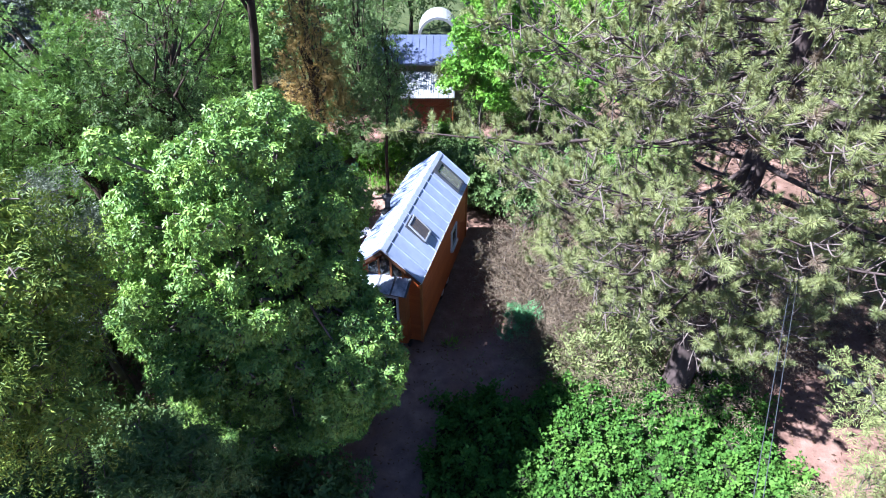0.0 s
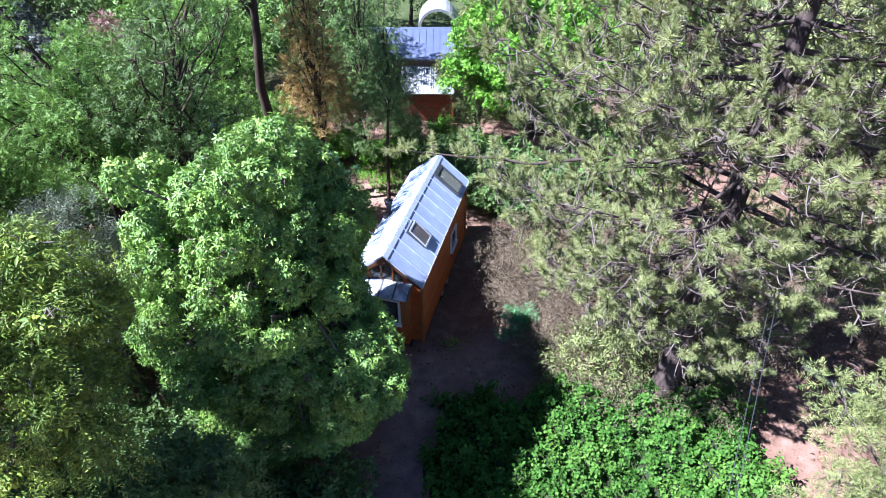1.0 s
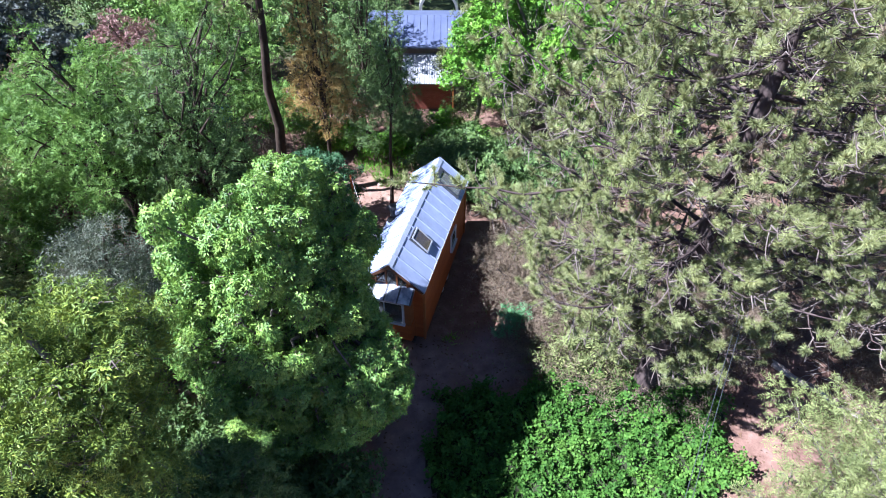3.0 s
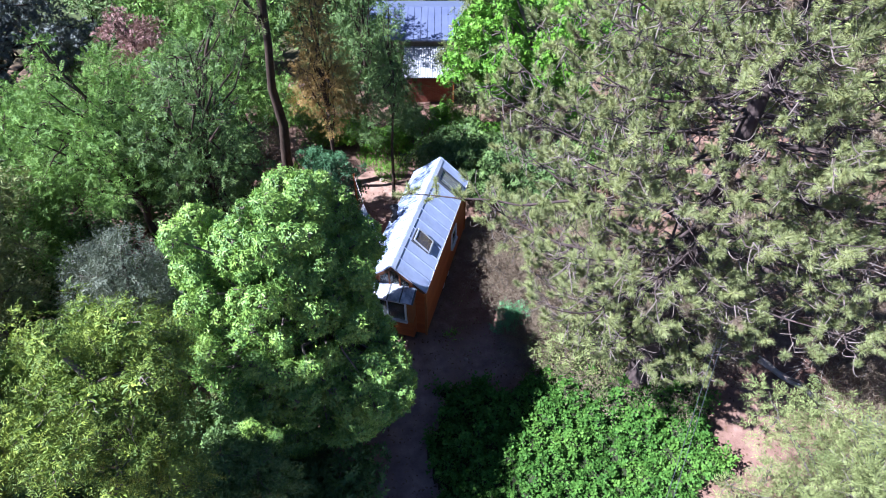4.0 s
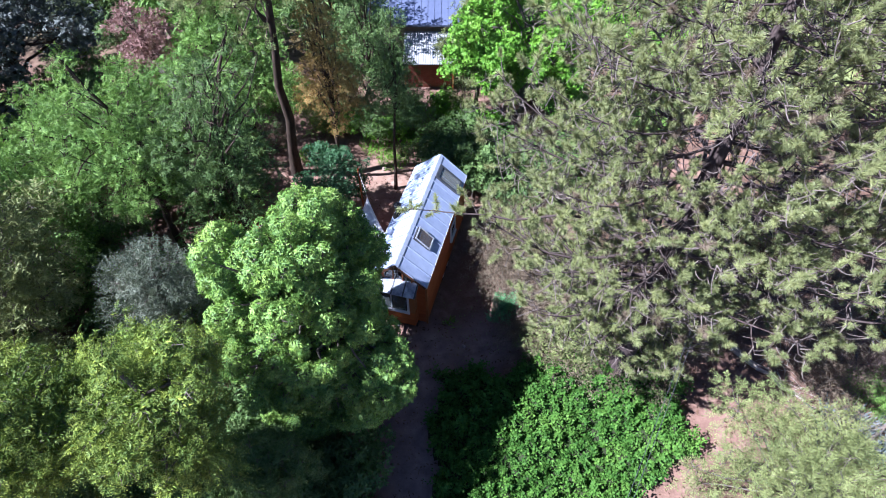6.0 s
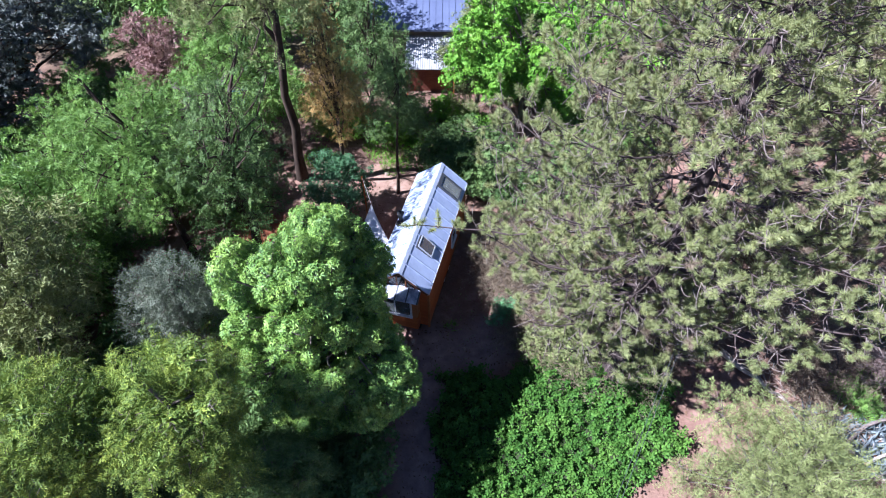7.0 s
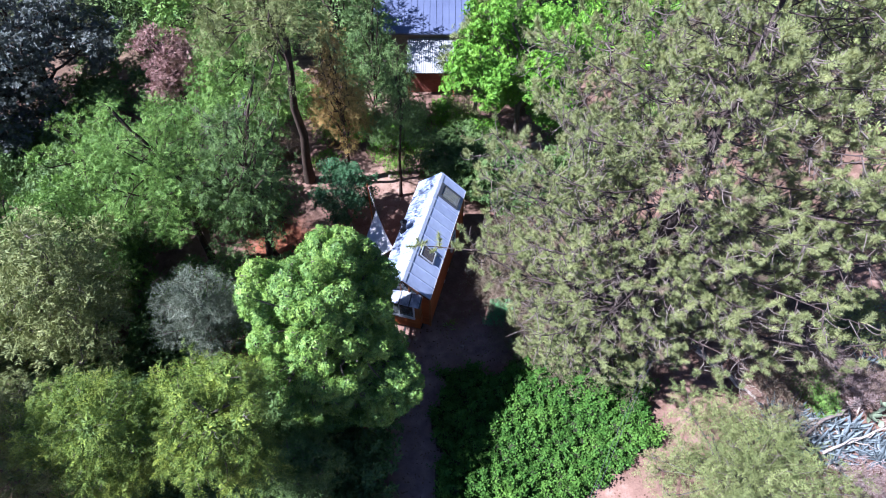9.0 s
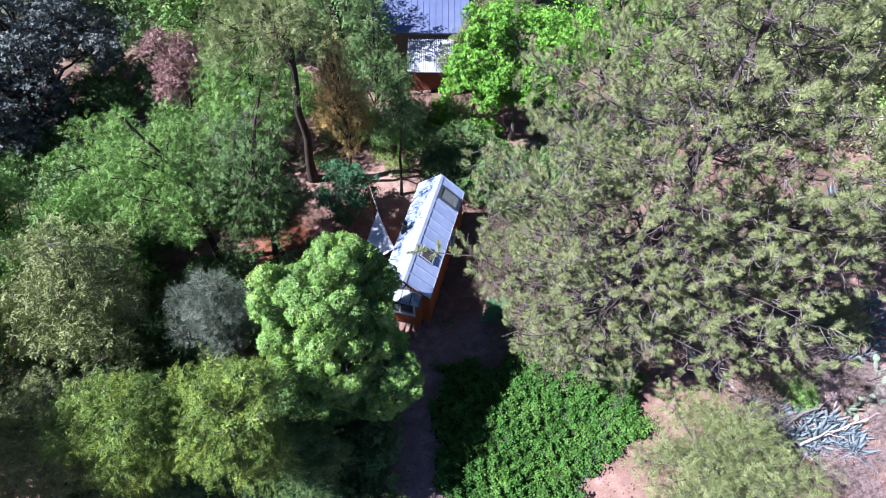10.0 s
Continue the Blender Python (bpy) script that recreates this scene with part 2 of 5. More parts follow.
def bend(a, b, sag=0.0, wob=0.0, k=6):
    """A bent line from a to b; sag lifts its middle."""
    a, b = np.asarray(a, float), np.asarray(b, float)
    t = np.linspace(0, 1, k)[:, None]
    p = a + (b - a) * t
    p[:, 2] += sag * 4 * (t * (1 - t))[:, 0]
    if wob:
        p += RNG.normal(0, wob, (k, 3)) * (t * (1 - t)) * 4
    return p


def leaves_mesh(name, P, D, N, length, width, base=(0, 0, 0), fold=0.25):
    """Pointed leaves, folded along the midrib: two triangles each."""
    n = len(P)
    D = unit(D)
    S = unit(np.cross(D, N) + 1e-6)
    U = np.cross(S, D)
    L, W = np.broadcast_to(length, (n,))[:, None], np.broadcast_to(width, (n,))[:, None]
    mid = P + D * L * 0.45
    V = np.stack([P, mid - S * W / 2 + U * W * fold, P + D * L - U * L * 0.08, mid + S * W / 2 + U * W * fold], 1).reshape(-1, 3)
    k = np.arange(n)[:, None] * 4
    F = np.concatenate([k + [0, 1, 2], k + [0, 2, 3]], 0)
    return mesh_of(name, V - np.asarray(base), F)


def ball(n):
    return unit(RNG.normal(0, 1, (n, 3)))


def shell(lobes, per_m2, up=0.0, depth=(0.75, 1.05), keep=0.8):
    """Places and outward ways on the outside of a crown that is made of lobes (cx, cy, cz, rx, ry, rz)."""
    lobes = np.asarray(lobes, float)
    Ps, Ds = [], []
    for c in lobes:
        r = c[3:]
        area = 4 * np.pi * (((r[0] * r[1]) ** 1.6 + (r[0] * r[2]) ** 1.6 + (r[1] * r[2]) ** 1.6) / 3) ** (1 / 1.6)
        d = ball(int(area * per_m2 * 1.3))
        d = d[RNG.random(len(d)) < np.clip(0.75 + up * d[:, 2] + 0.25, 0.08, 1)]
        p = c[:3] + d * r * RNG.uniform(depth[0], depth[1], (len(d), 1))
        near = lobes[(np.abs(lobes[:, :3] - c[:3]) < lobes[:, 3:] + r * 1.1).all(1) & (lobes != c).any(1)]
        inside = ((((p[:, None] - near[None, :, :3]) / near[None, :, 3:]) ** 2).sum(2) < keep ** 2).any(1)
        Ps.append(p[~inside])
        Ds.append(unit(d / r)[~inside])
    return np.concatenate(Ps), np.concatenate(Ds)


def whorls(P, A, k, length, droop=0.25, spread=0.9):
    """k leaves round each shoot tip."""
    n = len(P)
    A = unit(A + RNG.normal(0, 0.35, (n, 3)) + [0, 0, 0.25])
    x = unit(np.cross(A, ball(n)))
    y = np.cross(A, x)
    ang = (np.arange(k) * 2 * np.pi / k)[None] + RNG.uniform(0, 6.3, (n, 1)) + RNG.normal(0, 0.2, (n, k))
    lift = RNG.uniform(0.1, 0.9, (n, k))
    R = np.cos(ang)[..., None] * x[:, None] + np.sin(ang)[..., None] * y[:, None]
    D = R * spread + A[:, None] * lift[..., None] - np.array([0, 0, droop])
    Q = np.repeat(P[:, None], k, 1) + D * 0.02
    return Q.reshape(-1, 3), D.reshape(-1, 3), np.repeat(A[:, None], k, 1).reshape(-1, 3), length * RNG.uniform(0.7, 1.15, n * k)


def sprays(P, A, m, reach, length, droop=0.5, jitter=0.6, up=0.2):
    """Twigs that leave the crown along A and hang over, with m leaflets along each."""
    n = len(P)
    A = unit(A + RNG.normal(0, jitter, (n, 3)) + [0, 0, up])
    R = reach * RNG.uniform(0.5, 1.2, (n, 1, 1))
    t = (np.arange(m) + 0.5)[None, :, None] / m + RNG.uniform(-0.3, 0.3, (n, m, 1)) / m
    Q = P[:, None] + A[:, None] * t * R
    Q[..., 2] -= droop * (t * t * R)[..., 0]
    T = unit(A[:, None] - np.array([0, 0, 2 * droop]) * t)
    s = unit(np.cross(T, ball(n)[:, None] + [0, 0, 0.6]))
    side = np.where(np.arange(m) % 2 == 0, 1.0, -1.0)[None, :, None]
    D = T * 0.55 + s * side + RNG.normal(0, 0.25, (n, m, 3))
    N = np.cross(s, T)
    N = N * np.sign(N[..., 2:3] + 1e-6) + RNG.normal(0, 0.3, (n, m, 3))
    return Q.reshape(-1, 3), D.reshape(-1, 3), N.reshape(-1, 3), length * RNG.uniform(0.7, 1.2, n * m)


def lobes_on(c, r, n, size, low=-0.5, flat=0.8, core=0.5, out_=(0.62, 0.98)):
    """n lobes over the outside of an egg-shaped crown."""
    lst = [(c[0], c[1], c[2], r[0] * core, r[1] * core, r[2] * core)]
    g = np.arange(n) + 0.5
    z = 1 - (1 - low) * g / n
    a = np.pi * (1 + 5 ** 0.5) * g + RNG.uniform(0, 6)
    q = np.sqrt(np.maximum(0, 1 - z * z))
    for i in range(n):
        d = np.array([q[i] * np.cos(a[i]), q[i] * np.sin(a[i]), z[i]]) + RNG.normal(0, 0.12, 3)
        s = size * RNG.uniform(0.6, 1.35)
        p = np.asarray(c) + d * np.asarray(r) * RNG.uniform(*out_)
        lst.append((*p, s, s, s * flat))
    return lst


def clumps(L, k=6, ratio=0.5):
    """Breaks every lobe of a crown into smaller tufts with gaps between them."""
    out = []
    for c in np.asarray(L, float):
        out.append([*c[:3], *(c[3:] * 0.62)])
        n = int(np.clip(k * (c[3] / 0.6) ** 1.3, 4, 22))
        d = unit(RNG.normal(0, 1, (n, 3)) + [-0.1, -0.1, 0.3])
        for q in d:
            s = min(ratio * c[3], 0.42) * RNG.uniform(0.65, 1.25)
            out.append([*(c[:3] + q * c[3:] * RNG.uniform(0.65, 1.05)), s, s, s * 0.8])
    return np.array(out)


def tree(name, label, base, lobes, leaf, bark, style, trunk_r=0.18, fork=0.45, per_m2=14, leaf_len=0.12, leaf_w=0.04, m=10, reach=0.5,
         droop=0.4, up=0.2, lean=None, category="tree", extra=None, inner=0.35, group="", twigs=5, sub=True, heart=0.0):
    """A trunk with limbs to every lobe of the crown, and a crown of single leaves."""
    base = np.asarray(base, float)
    top = thing(name, base, label, category, group)
    L = np.asarray(lobes, float)
    mid = L[:, :3].mean(0) if lean is None else np.asarray(lean, float)
    head = L[np.argmax(L[:, 2]), :3]
    wood = Wood()
    stem = np.concatenate([bend(base - [0, 0, 0.25], mid, 0, 0.12, 6), bend(mid, head, 0, 0.10, 4)[1:]])
    k = len(stem)
    rad = trunk_r * np.linspace(1.0, 0.18, k)
    rad[0] *= 1.35
    wood.limb(stem, rad, 9)
    for c in L:
        f = fork + (1 - fork) * RNG.uniform(0.0, 0.55)
        i = min(int(f * (k - 1)), k - 2)
        a = stem[i] + (stem[i + 1] - stem[i]) * RNG.random()
        r = rad[i] * 0.5
        ln = np.linalg.norm(c[:3] - a)
        wood.limb(bend(a, c[:3], 0.10 * ln, 0.05 * ln, 5), np.linspace(r, r * 0.3, 5), 5)
        for _ in range(twigs):
            e = c[:3] + ball(1)[0] * c[3:] * 0.95
            wood.limb(bend(c[:3], e, 0.05, 0.06, 4), np.linspace(r * 0.32, r * 0.09, 4), 4)
    if extra:
        extra(wood)
    hang("trunk", wood.mesh("trunk", base), bark, top)
    whole = L
    if sub:
        L, per_m2, reach = clumps(L), per_m2 * 0.54, reach * 0.72
    P, A = shell(L, per_m2, up=0.25)
    if inner:
        Pi, Ai = shell(L, per_m2 * inner, depth=(0.35, 0.75), keep=0.3)
        P, A = np.concatenate([P, Pi]), np.concatenate([A, Ai])
    if style == "whorl":
        Q, D, N, ln = whorls(P, A, m, leaf_len, droop)
    else:
        Q, D, N, ln = sprays(P, A, m, reach, leaf_len, droop, up=up)
    wd = ln * leaf_w / leaf_len
    if heart:
        # broad inner foliage that closes the crown's core
        P, A = shell(whole, heart * 1.8, depth=(0.15, 0.6), keep=0.0)
        Qh, Dh, Nh, lh = whorls(P, A, 5, 0.19, droop)
        Q, D, N, ln, wd = (np.concatenate(v) for v in ((Q, Qh), (D, Dh), (N, Nh), (ln, lh), (wd, lh * 0.3)))
    hang("crown", leaves_mesh("crown", Q, D, N, ln, wd, base), leaf, top)
    return top


def box(bm, x0, y0, z0, x1, y1, z1):
    """A box between two corners, added to bm."""
    vs = [bm.verts.new(p) for p in ((x0, y0, z0), (x1, y0, z0), (x1, y1, z0), (x0, y1, z0), (x0, y0, z1), (x1, y0, z1), (x1, y1, z1), (x0, y1, z1))]
    for f in ((3, 2, 1, 0), (4, 5, 6, 7), (0, 1, 5, 4), (1, 2, 6, 5), (2, 3, 7, 6), (3, 0, 4, 7)):
        bm.faces.new([vs[i] for i in f])
    return vs


def box_bm(*ext, bevel=0.0):
    bm = bmesh.new()
    box(bm, *ext)
    if bevel:
        bmesh.ops.bevel(bm, geom=bm.edges[:], offset=bevel, segments=1, affect='EDGES')
    return bm


def prism_bm(profile, y0, y1, axis="y"):
    """A closed outline in x, z, drawn out along y."""
    bm = bmesh.new()
    a = [bm.verts.new((x, y0, z)) for x, z in profile]
    b = [bm.verts.new((x, y1, z)) for x, z in profile]
    n = len(profile)
    bm.faces.new(a)
    bm.faces.new(b[::-1])
    for i in range(n):
        bm.faces.new((a[i], b[i], b[(i + 1) % n], a[(i + 1) % n]))
    bmesh.ops.recalc_face_normals(bm, faces=bm.faces[:])
    return bm


# ---- ground ----


def step(x, a, b):
    t = np.clip((x - a) / (b - a), 0, 1)
    return t * t * (3 - 2 * t)


def rise(x, y):
    """The height of the ground."""
    x, y = np.asarray(x, float), np.asarray(y, float)
    h = 0.9 * step(x, 5.5, 10.5) * (1 - step(y, 16, 24))
    h = h + 0.06 * np.sin(0.9 * x + 0.4 * y) * np.cos(0.7 * y - 0.3 * x) + 0.03 * np.sin(2.3 * x) * np.sin(2.1 * y + 1)
    near = np.exp(-(((x + 0.5) / 4) ** 2 + ((y - 18) / 5) ** 2))
    return h * (1 - 0.7 * near)


def spread(lo, hi, stepw, far):
    a = np.arange(lo, hi + 1e-6, stepw)
    g = stepw * np.cumsum(1.35 ** np.arange(1, 26))
    g = g[g < far]
    return np.concatenate([lo - g[::-1], a, hi + g])


xs, ys = spread(-32, 28, 0.4, 2500), spread(-2, 62, 0.4, 2500)
gx, gy = np.meshgrid(xs, ys)
gz = rise(gx, gy) + RNG.normal(0, 0.012, gx.shape)
nx, ny = len(xs), len(ys)
i, j = np.meshgrid(np.arange(ny - 1), np.arange(nx - 1), indexing="ij")
quads = np.stack([i * nx + j, i * nx + j + 1, (i + 1) * nx + j + 1, (i + 1) * nx + j], -1).reshape(-1, 4)
ground = new("ground", mesh_of("ground", np.stack([gx, gy, gz], -1).reshape(-1, 3), quads, True))
ground.data.materials.append(GROUND)
tagged(ground, "reddish brown bare earth with dry leaf litter", "ground", kind="structure")


def on(x, y, dz=0.0):
    return (x, y, float(rise(x, y)) + dz)


# ---- the tiny house ----
CLAD = piece_mat("orange_stained_cedar", (0.26, 0.055, 0.012), (0.40, 0.10, 0.02), 5.0, 0.55, 0.3, (0.5, 0.5, 6.0))
TIMBER = plain_mat("brown_stained_timber", (0.20, 0.07, 0.02), (0.34, 0.12, 0.035), 4.0, 0.6, 0.3, 0.0, 0.2)
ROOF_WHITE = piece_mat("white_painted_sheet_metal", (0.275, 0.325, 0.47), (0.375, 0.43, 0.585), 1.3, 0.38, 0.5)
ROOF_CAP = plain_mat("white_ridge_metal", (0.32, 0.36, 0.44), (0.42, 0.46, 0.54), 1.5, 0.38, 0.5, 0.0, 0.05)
# brown timber, darkened to carry the shadow below the roof edge
BARGE = plain_mat("brown_barge_board_in_shadow", (0.05, 0.022, 0.012), (0.10, 0.045, 0.022), 4.0, 0.6, 0.3, 0.0, 0.2)
FRAME_DARK = plain_mat("dark_anodised_frame", (0.035, 0.038, 0.045), (0.07, 0.075, 0.085), 4.0, 0.45, 0.5)
FRAME_WHITE = plain_mat("white_window_paint", (0.42, 0.42, 0.42), (0.58, 0.58, 0.58), 4.0, 0.5, 0.4)
STEEL_BLACK = plain_mat("black_stove_steel_and_well_dark", (0.015, 0.015, 0.017), (0.04, 0.04, 0.042), 6.0, 0.55, 0.4, 0.6)
TRAILER = plain_mat("trailer_black_steel", (0.02, 0.02, 0.02), (0.055, 0.05, 0.045), 5.0, 0.6, 0.4)
RUBBER = plain_mat("tyre_rubber", (0.015, 0.015, 0.015), (0.035, 0.035, 0.035), 8.0, 0.85, 0.2)
ALU = plain_mat("pale_aluminium", (0.55, 0.56, 0.58), (0.72, 0.73, 0.75), 3.0, 0.35, 0.5, 0.5)
SAIL_CLOTH = plain_mat("grey_shade_cloth", (0.52, 0.49, 0.50), (0.66, 0.63, 0.64), 1.2, 0.85, 0.15, 0.0, 0.2, None, 120.0)


def glass_mat(name, tint, rough=0.03):
    m, nt, b = nodes_of(name, rough, 0.5)
    b.inputs["Base Color"].default_value = rgb(tint)
    b.inputs["Transmission Weight"].default_value = 0.75
    b.inputs["IOR"].default_value = 1.45
    n = noise_node(nt, 3.0)
    bump_to(nt, b, n, 0.03, 0.01)
    return m


GLASS = glass_mat("window_glass", (0.22, 0.25, 0.25))
GLASS_SMOKE = glass_mat("skylight_glass", (0.50, 0.51, 0.44))
GLASS_BROWN = glass_mat("tinted_sash_glass", (0.34, 0.28, 0.22))
POLY, nt_, b_ = nodes_of("frosted_awning_sheet", 0.22, 0.5)
b_.inputs["Base Color"].default_value = (0.62, 0.66, 0.72, 1)
nt_.links.new(ramp_node(nt_, noise_node(nt_, 2.5, 4.0), [(0.35, (0.16, 0.18, 0.24)), (0.60, (0.55, 0.58, 0.66))]), b_.inputs["Base Color"])

HW, RIDGE, EAVE, LEN = 1.32, 4.46, 3.36, 7.18
WALL_X, Y0, Y1, FLOOR_Z = 1.20, 0.26, 6.94, 0.50
SLOPE = math.atan2(RIDGE - EAVE, HW)


def under_roof(x):
    return RIDGE - (RIDGE - EAVE) * abs(x) / HW - 0.09


def board_mesh(length, height, thick=0.022, lap=0.012):
    """A bevelled lap board along y, its face to +x."""
    bm = bmesh.new()
    prof = ((0, 0), (thick + lap, 0), (thick + lap, 0.012), (thick, height), (0, height))
    a = [bm.verts.new((x, 0, z)) for x, z in prof]
    b = [bm.verts.new((x, length, z)) for x, z in prof]
    bm.faces.new(a)
    bm.faces.new(b[::-1])
    for k in range(5):
        bm.faces.new((a[k], b[k], b[(k + 1) % 5], a[(k + 1) % 5]))
    bmesh.ops.recalc_face_normals(bm, faces=bm.faces[:])
    me = bpy.data.meshes.new("board")
    bm.to_mesh(me)
    bm.free()
    return me


def window(parent, m, w, h, frame_mat, glass=None, d=0.09, f=0.07, mullion=False, label=""):
    """A framed window in the x, z plane that faces -y, its lower middle at m."""
    bm = bmesh.new()
    box(bm, -w / 2, -d, 0, -w / 2 + f, 0.03, h)
    box(bm, w / 2 - f, -d, 0, w / 2, 0.03, h)
    box(bm, -w / 2 + f, -d, h - f, w / 2 - f, 0.03, h)
    box(bm, -w / 2 - 0.03, -d - 0.05, -0.035, w / 2 + 0.03, 0.03, f)
    if mullion:
        box(bm, -0.022, -d + 0.01, f, 0.022, 0.02, h - f)
    fr = part("window", bm, frame_mat, parent, label, m)
    part("pane", box_bm(-w / 2 + f, -0.03, f, w / 2 - f, -0.018, h - f), glass or GLASS, fr)
    return fr


def tiny_house(at, rz):
    top = thing("tiny_house", at, "orange stained timber tiny house on a trailer with white metal roof", "house", rz=rz)
    # shell: floor, two long walls and two gable walls, open inside
    part("floor", box_bm(-WALL_X, Y0, FLOOR_Z - 0.06, WALL_X, Y1, FLOOR_Z + 0.10), TIMBER, top)
    t = 0.10
    zt = under_roof(WALL_X)
    holes = [(4.35, 5.15, 1.55, 2.45)]
    for sx in (-1, 1):
        bm = bmesh.new()
        xa, xb = sorted((sx * WALL_X, sx * (WALL_X - t)))
        if sx > 0:
            y_a, y_b, z_a, z_b = holes[0]
            box(bm, xa, Y0, FLOOR_Z, xb, y_a, zt)
            box(bm, xa, y_b, FLOOR_Z, xb, Y1, zt)
            box(bm, xa, y_a, FLOOR_Z, xb, y_b, z_a)
            box(bm, xa, y_a, z_b, xb, y_b, zt)
        else:
            box(bm, xa, Y0, FLOOR_Z, xb, Y1, zt)
        wall = part("side_wall", bm, TIMBER, top)
        n = int((zt - FLOOR_Z) / 0.145)
        hgt = (zt - FLOOR_Z) / n
        for k in range(n):
            z = FLOOR_Z + k * hgt
            spans = [(Y0, Y1)]
            if sx > 0 and z + hgt > holes[0][2] and z < holes[0][3]:
                spans = [(Y0, holes[0][0] - 0.05), (holes[0][1] + 0.05, Y1)]
            for ya, yb in spans:
                me = board_mesh(yb - ya, hgt)
                mm = pose(WALL_X, ya, z) if sx > 0 else pose(-WALL_X, yb, z, 0, 0, 180)
                hang("board", me, CLAD, wall, m=mm)
    # gable walls with the boards cut to the roof line
    for yy, face in ((Y0, -1), (Y1, 1)):
        prof = [(-WALL_X, FLOOR_Z), (WALL_X, FLOOR_Z), (WALL_X, zt), (0, under_roof(0)), (-WALL_X, zt)]
        ya, yb = sorted((yy, yy - face * t))
        wall = part("gable_wall", prism_bm(prof, ya, yb), TIMBER, top)
        z = FLOOR_Z
        while z < under_roof(0) - 0.15:
            half = WALL_X if z + 0.145 < zt else max(0.05, (under_roof(0) - z - 0.145) / (RIDGE - EAVE) * HW)
            me = board_mesh(2 * half, 0.145)
            mm = pose(-half, yy, z, 0, 0, -90) if face < 0 else pose(half, yy, z, 0, 0, 90)
            hang("board", me, CLAD, wall, m=mm)
            z += 0.145
    for sx in (-1, 1):
        for yy in (Y0, Y1):
            s = -1 if yy == Y0 else 1
            part("corner_board", box_bm(sx * WALL_X - 0.045 + sx * 0.045, yy - 0.05 + s * 0.05, FLOOR_Z - 0.02, sx * WALL_X + 0.045 + sx * 0.045, yy + 0.05 + s * 0.05, zt - 0.02, bevel=0.006), TIMBER, top)
    # bay at the front gable
    bx0, bx1, by, bz0, bz1 = -1.16, 0.80, -0.17, 0.66, 2.98
    bay = part("bay", box_bm(bx0, by, bz0, bx1, Y0 - 0.03, 1.56), TIMBER, top, "orange boarded window bay")
    z = bz0
    while z < 1.45:
        hang("board", board_mesh(bx1 - bx0, 0.145), CLAD, bay, m=pose(bx0, by, z, 0, 0, -90))
        hang("board", board_mesh(Y0 - by - 0.03, 0.145), CLAD, bay, m=pose(bx1, by, z))
        z += 0.145
    bm = bmesh.new()
    box(bm, 0.56, by, 1.56, bx1, Y0 - 0.03, bz1)
    box(bm, bx0, by, 1.56, bx0 + 0.12, Y0 - 0.03, bz1)
    box(bm, bx0 + 0.12, by, 2.74, 0.56, by + 0.10, bz1)
    part("post", bm, TIMBER, bay)
    window(top, pose(-0.24, by + 0.03, 1.56), 1.58, 1.18, FRAME_WHITE, None, 0.07, 0.075, True, "white framed window")
    # glazed awning on the bay, in four bays with battens
    aw0, aw1 = Vector((0, Y0 - 0.02, 3.26)), Vector((0, -0.42, 2.99))
    ln = (aw1 - aw0).length
    ax = math.degrees(math.atan2(aw0.z - aw1.z, aw0.y - aw1.y))
    am = pose(0, aw1.y, aw1.z, ax)
    awning = part("awning", box_bm(bx0, 0, -0.06, bx1 + 0.08, 0.05, 0.0), FRAME_DARK, top, "frosted glazed awning with dark battens", am)
    wdt = (bx1 + 0.08 - bx0) / 4
    for k in range(4):
        part("panel", box_bm(bx0 + k * wdt + 0.02, 0, 0.0, bx0 + (k + 1) * wdt - 0.02, ln, 0.012), POLY, awning)
    for k in range(5):
        part("batten", box_bm(bx0 + k * wdt - 0.03, 0, -0.05, bx0 + k * wdt + 0.03, ln, 0.03), FRAME_DARK, awning)
    # gable window behind timber studs, under the roof
    gw = part("gable_window", prism_bm([(-0.62, 3.30), (0.62, 3.30), (0.62, 3.55), (0.0, 4.10), (-0.62, 3.55)], Y0 - 0.055, Y0 - 0.035), GLASS, top)
    for x in (-0.62, -0.2, 0.22, 0.62):
        part("stud", box_bm(x - 0.03, Y0 - 0.085, 3.26, x + 0.03, Y0 - 0.03, 4.10 - abs(x) * 0.84), TIMBER, gw)
    window(top, pose(WALL_X + 0.03, 4.75, 1.55, 0, 0, 90), 0.86, 0.92, FRAME_WHITE, None, 0.06, 0.07, False, "white framed side window")
    # roof deck, standing seam sheets, trims
    for sx in (-1, 1):
        deck_m = pose(0, 0, RIDGE, 0, sx * math.degrees(SLOPE), 0)
        run = HW / math.cos(SLOPE)
        xa, xb = sorted((0.0, sx * run))
        deck = part("roof_deck", box_bm(xa, 0.02, -0.085, xb, LEN - 0.02, -0.012), TIMBER, top, m=deck_m)
        n = 12
        pw = LEN / n
        for k in range(n):
            ya, yb = k * pw, (k + 1) * pw
            bm = bmesh.new()
            box(bm, xa, 0.004, -0.010, xb, pw - 0.004, 0.0)
            box(bm, xa, pw - 0.014, -0.004, xb, pw + 0.010, 0.042)
            if k == 0:
                box(bm, xa, 0.0, -0.03, xb, 0.03, 0.03)
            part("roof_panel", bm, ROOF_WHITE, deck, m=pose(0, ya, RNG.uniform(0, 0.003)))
        part("barge_board", box_bm(xa, -0.012, -0.14, xb, 0.018, -0.032), BARGE, deck)
        part("barge_board", box_bm(xa, LEN - 0.018, -0.14, xb, LEN + 0.012, -0.032), BARGE, deck)
        e0, e1 = sorted((sx * run, sx * (run + 0.03)))
        part("eave_trim", box_bm(e0, 0, -0.11, e1, LEN, 0.012), FRAME_WHITE, deck)
        c0, c1 = sorted((0.0, sx * 0.17))
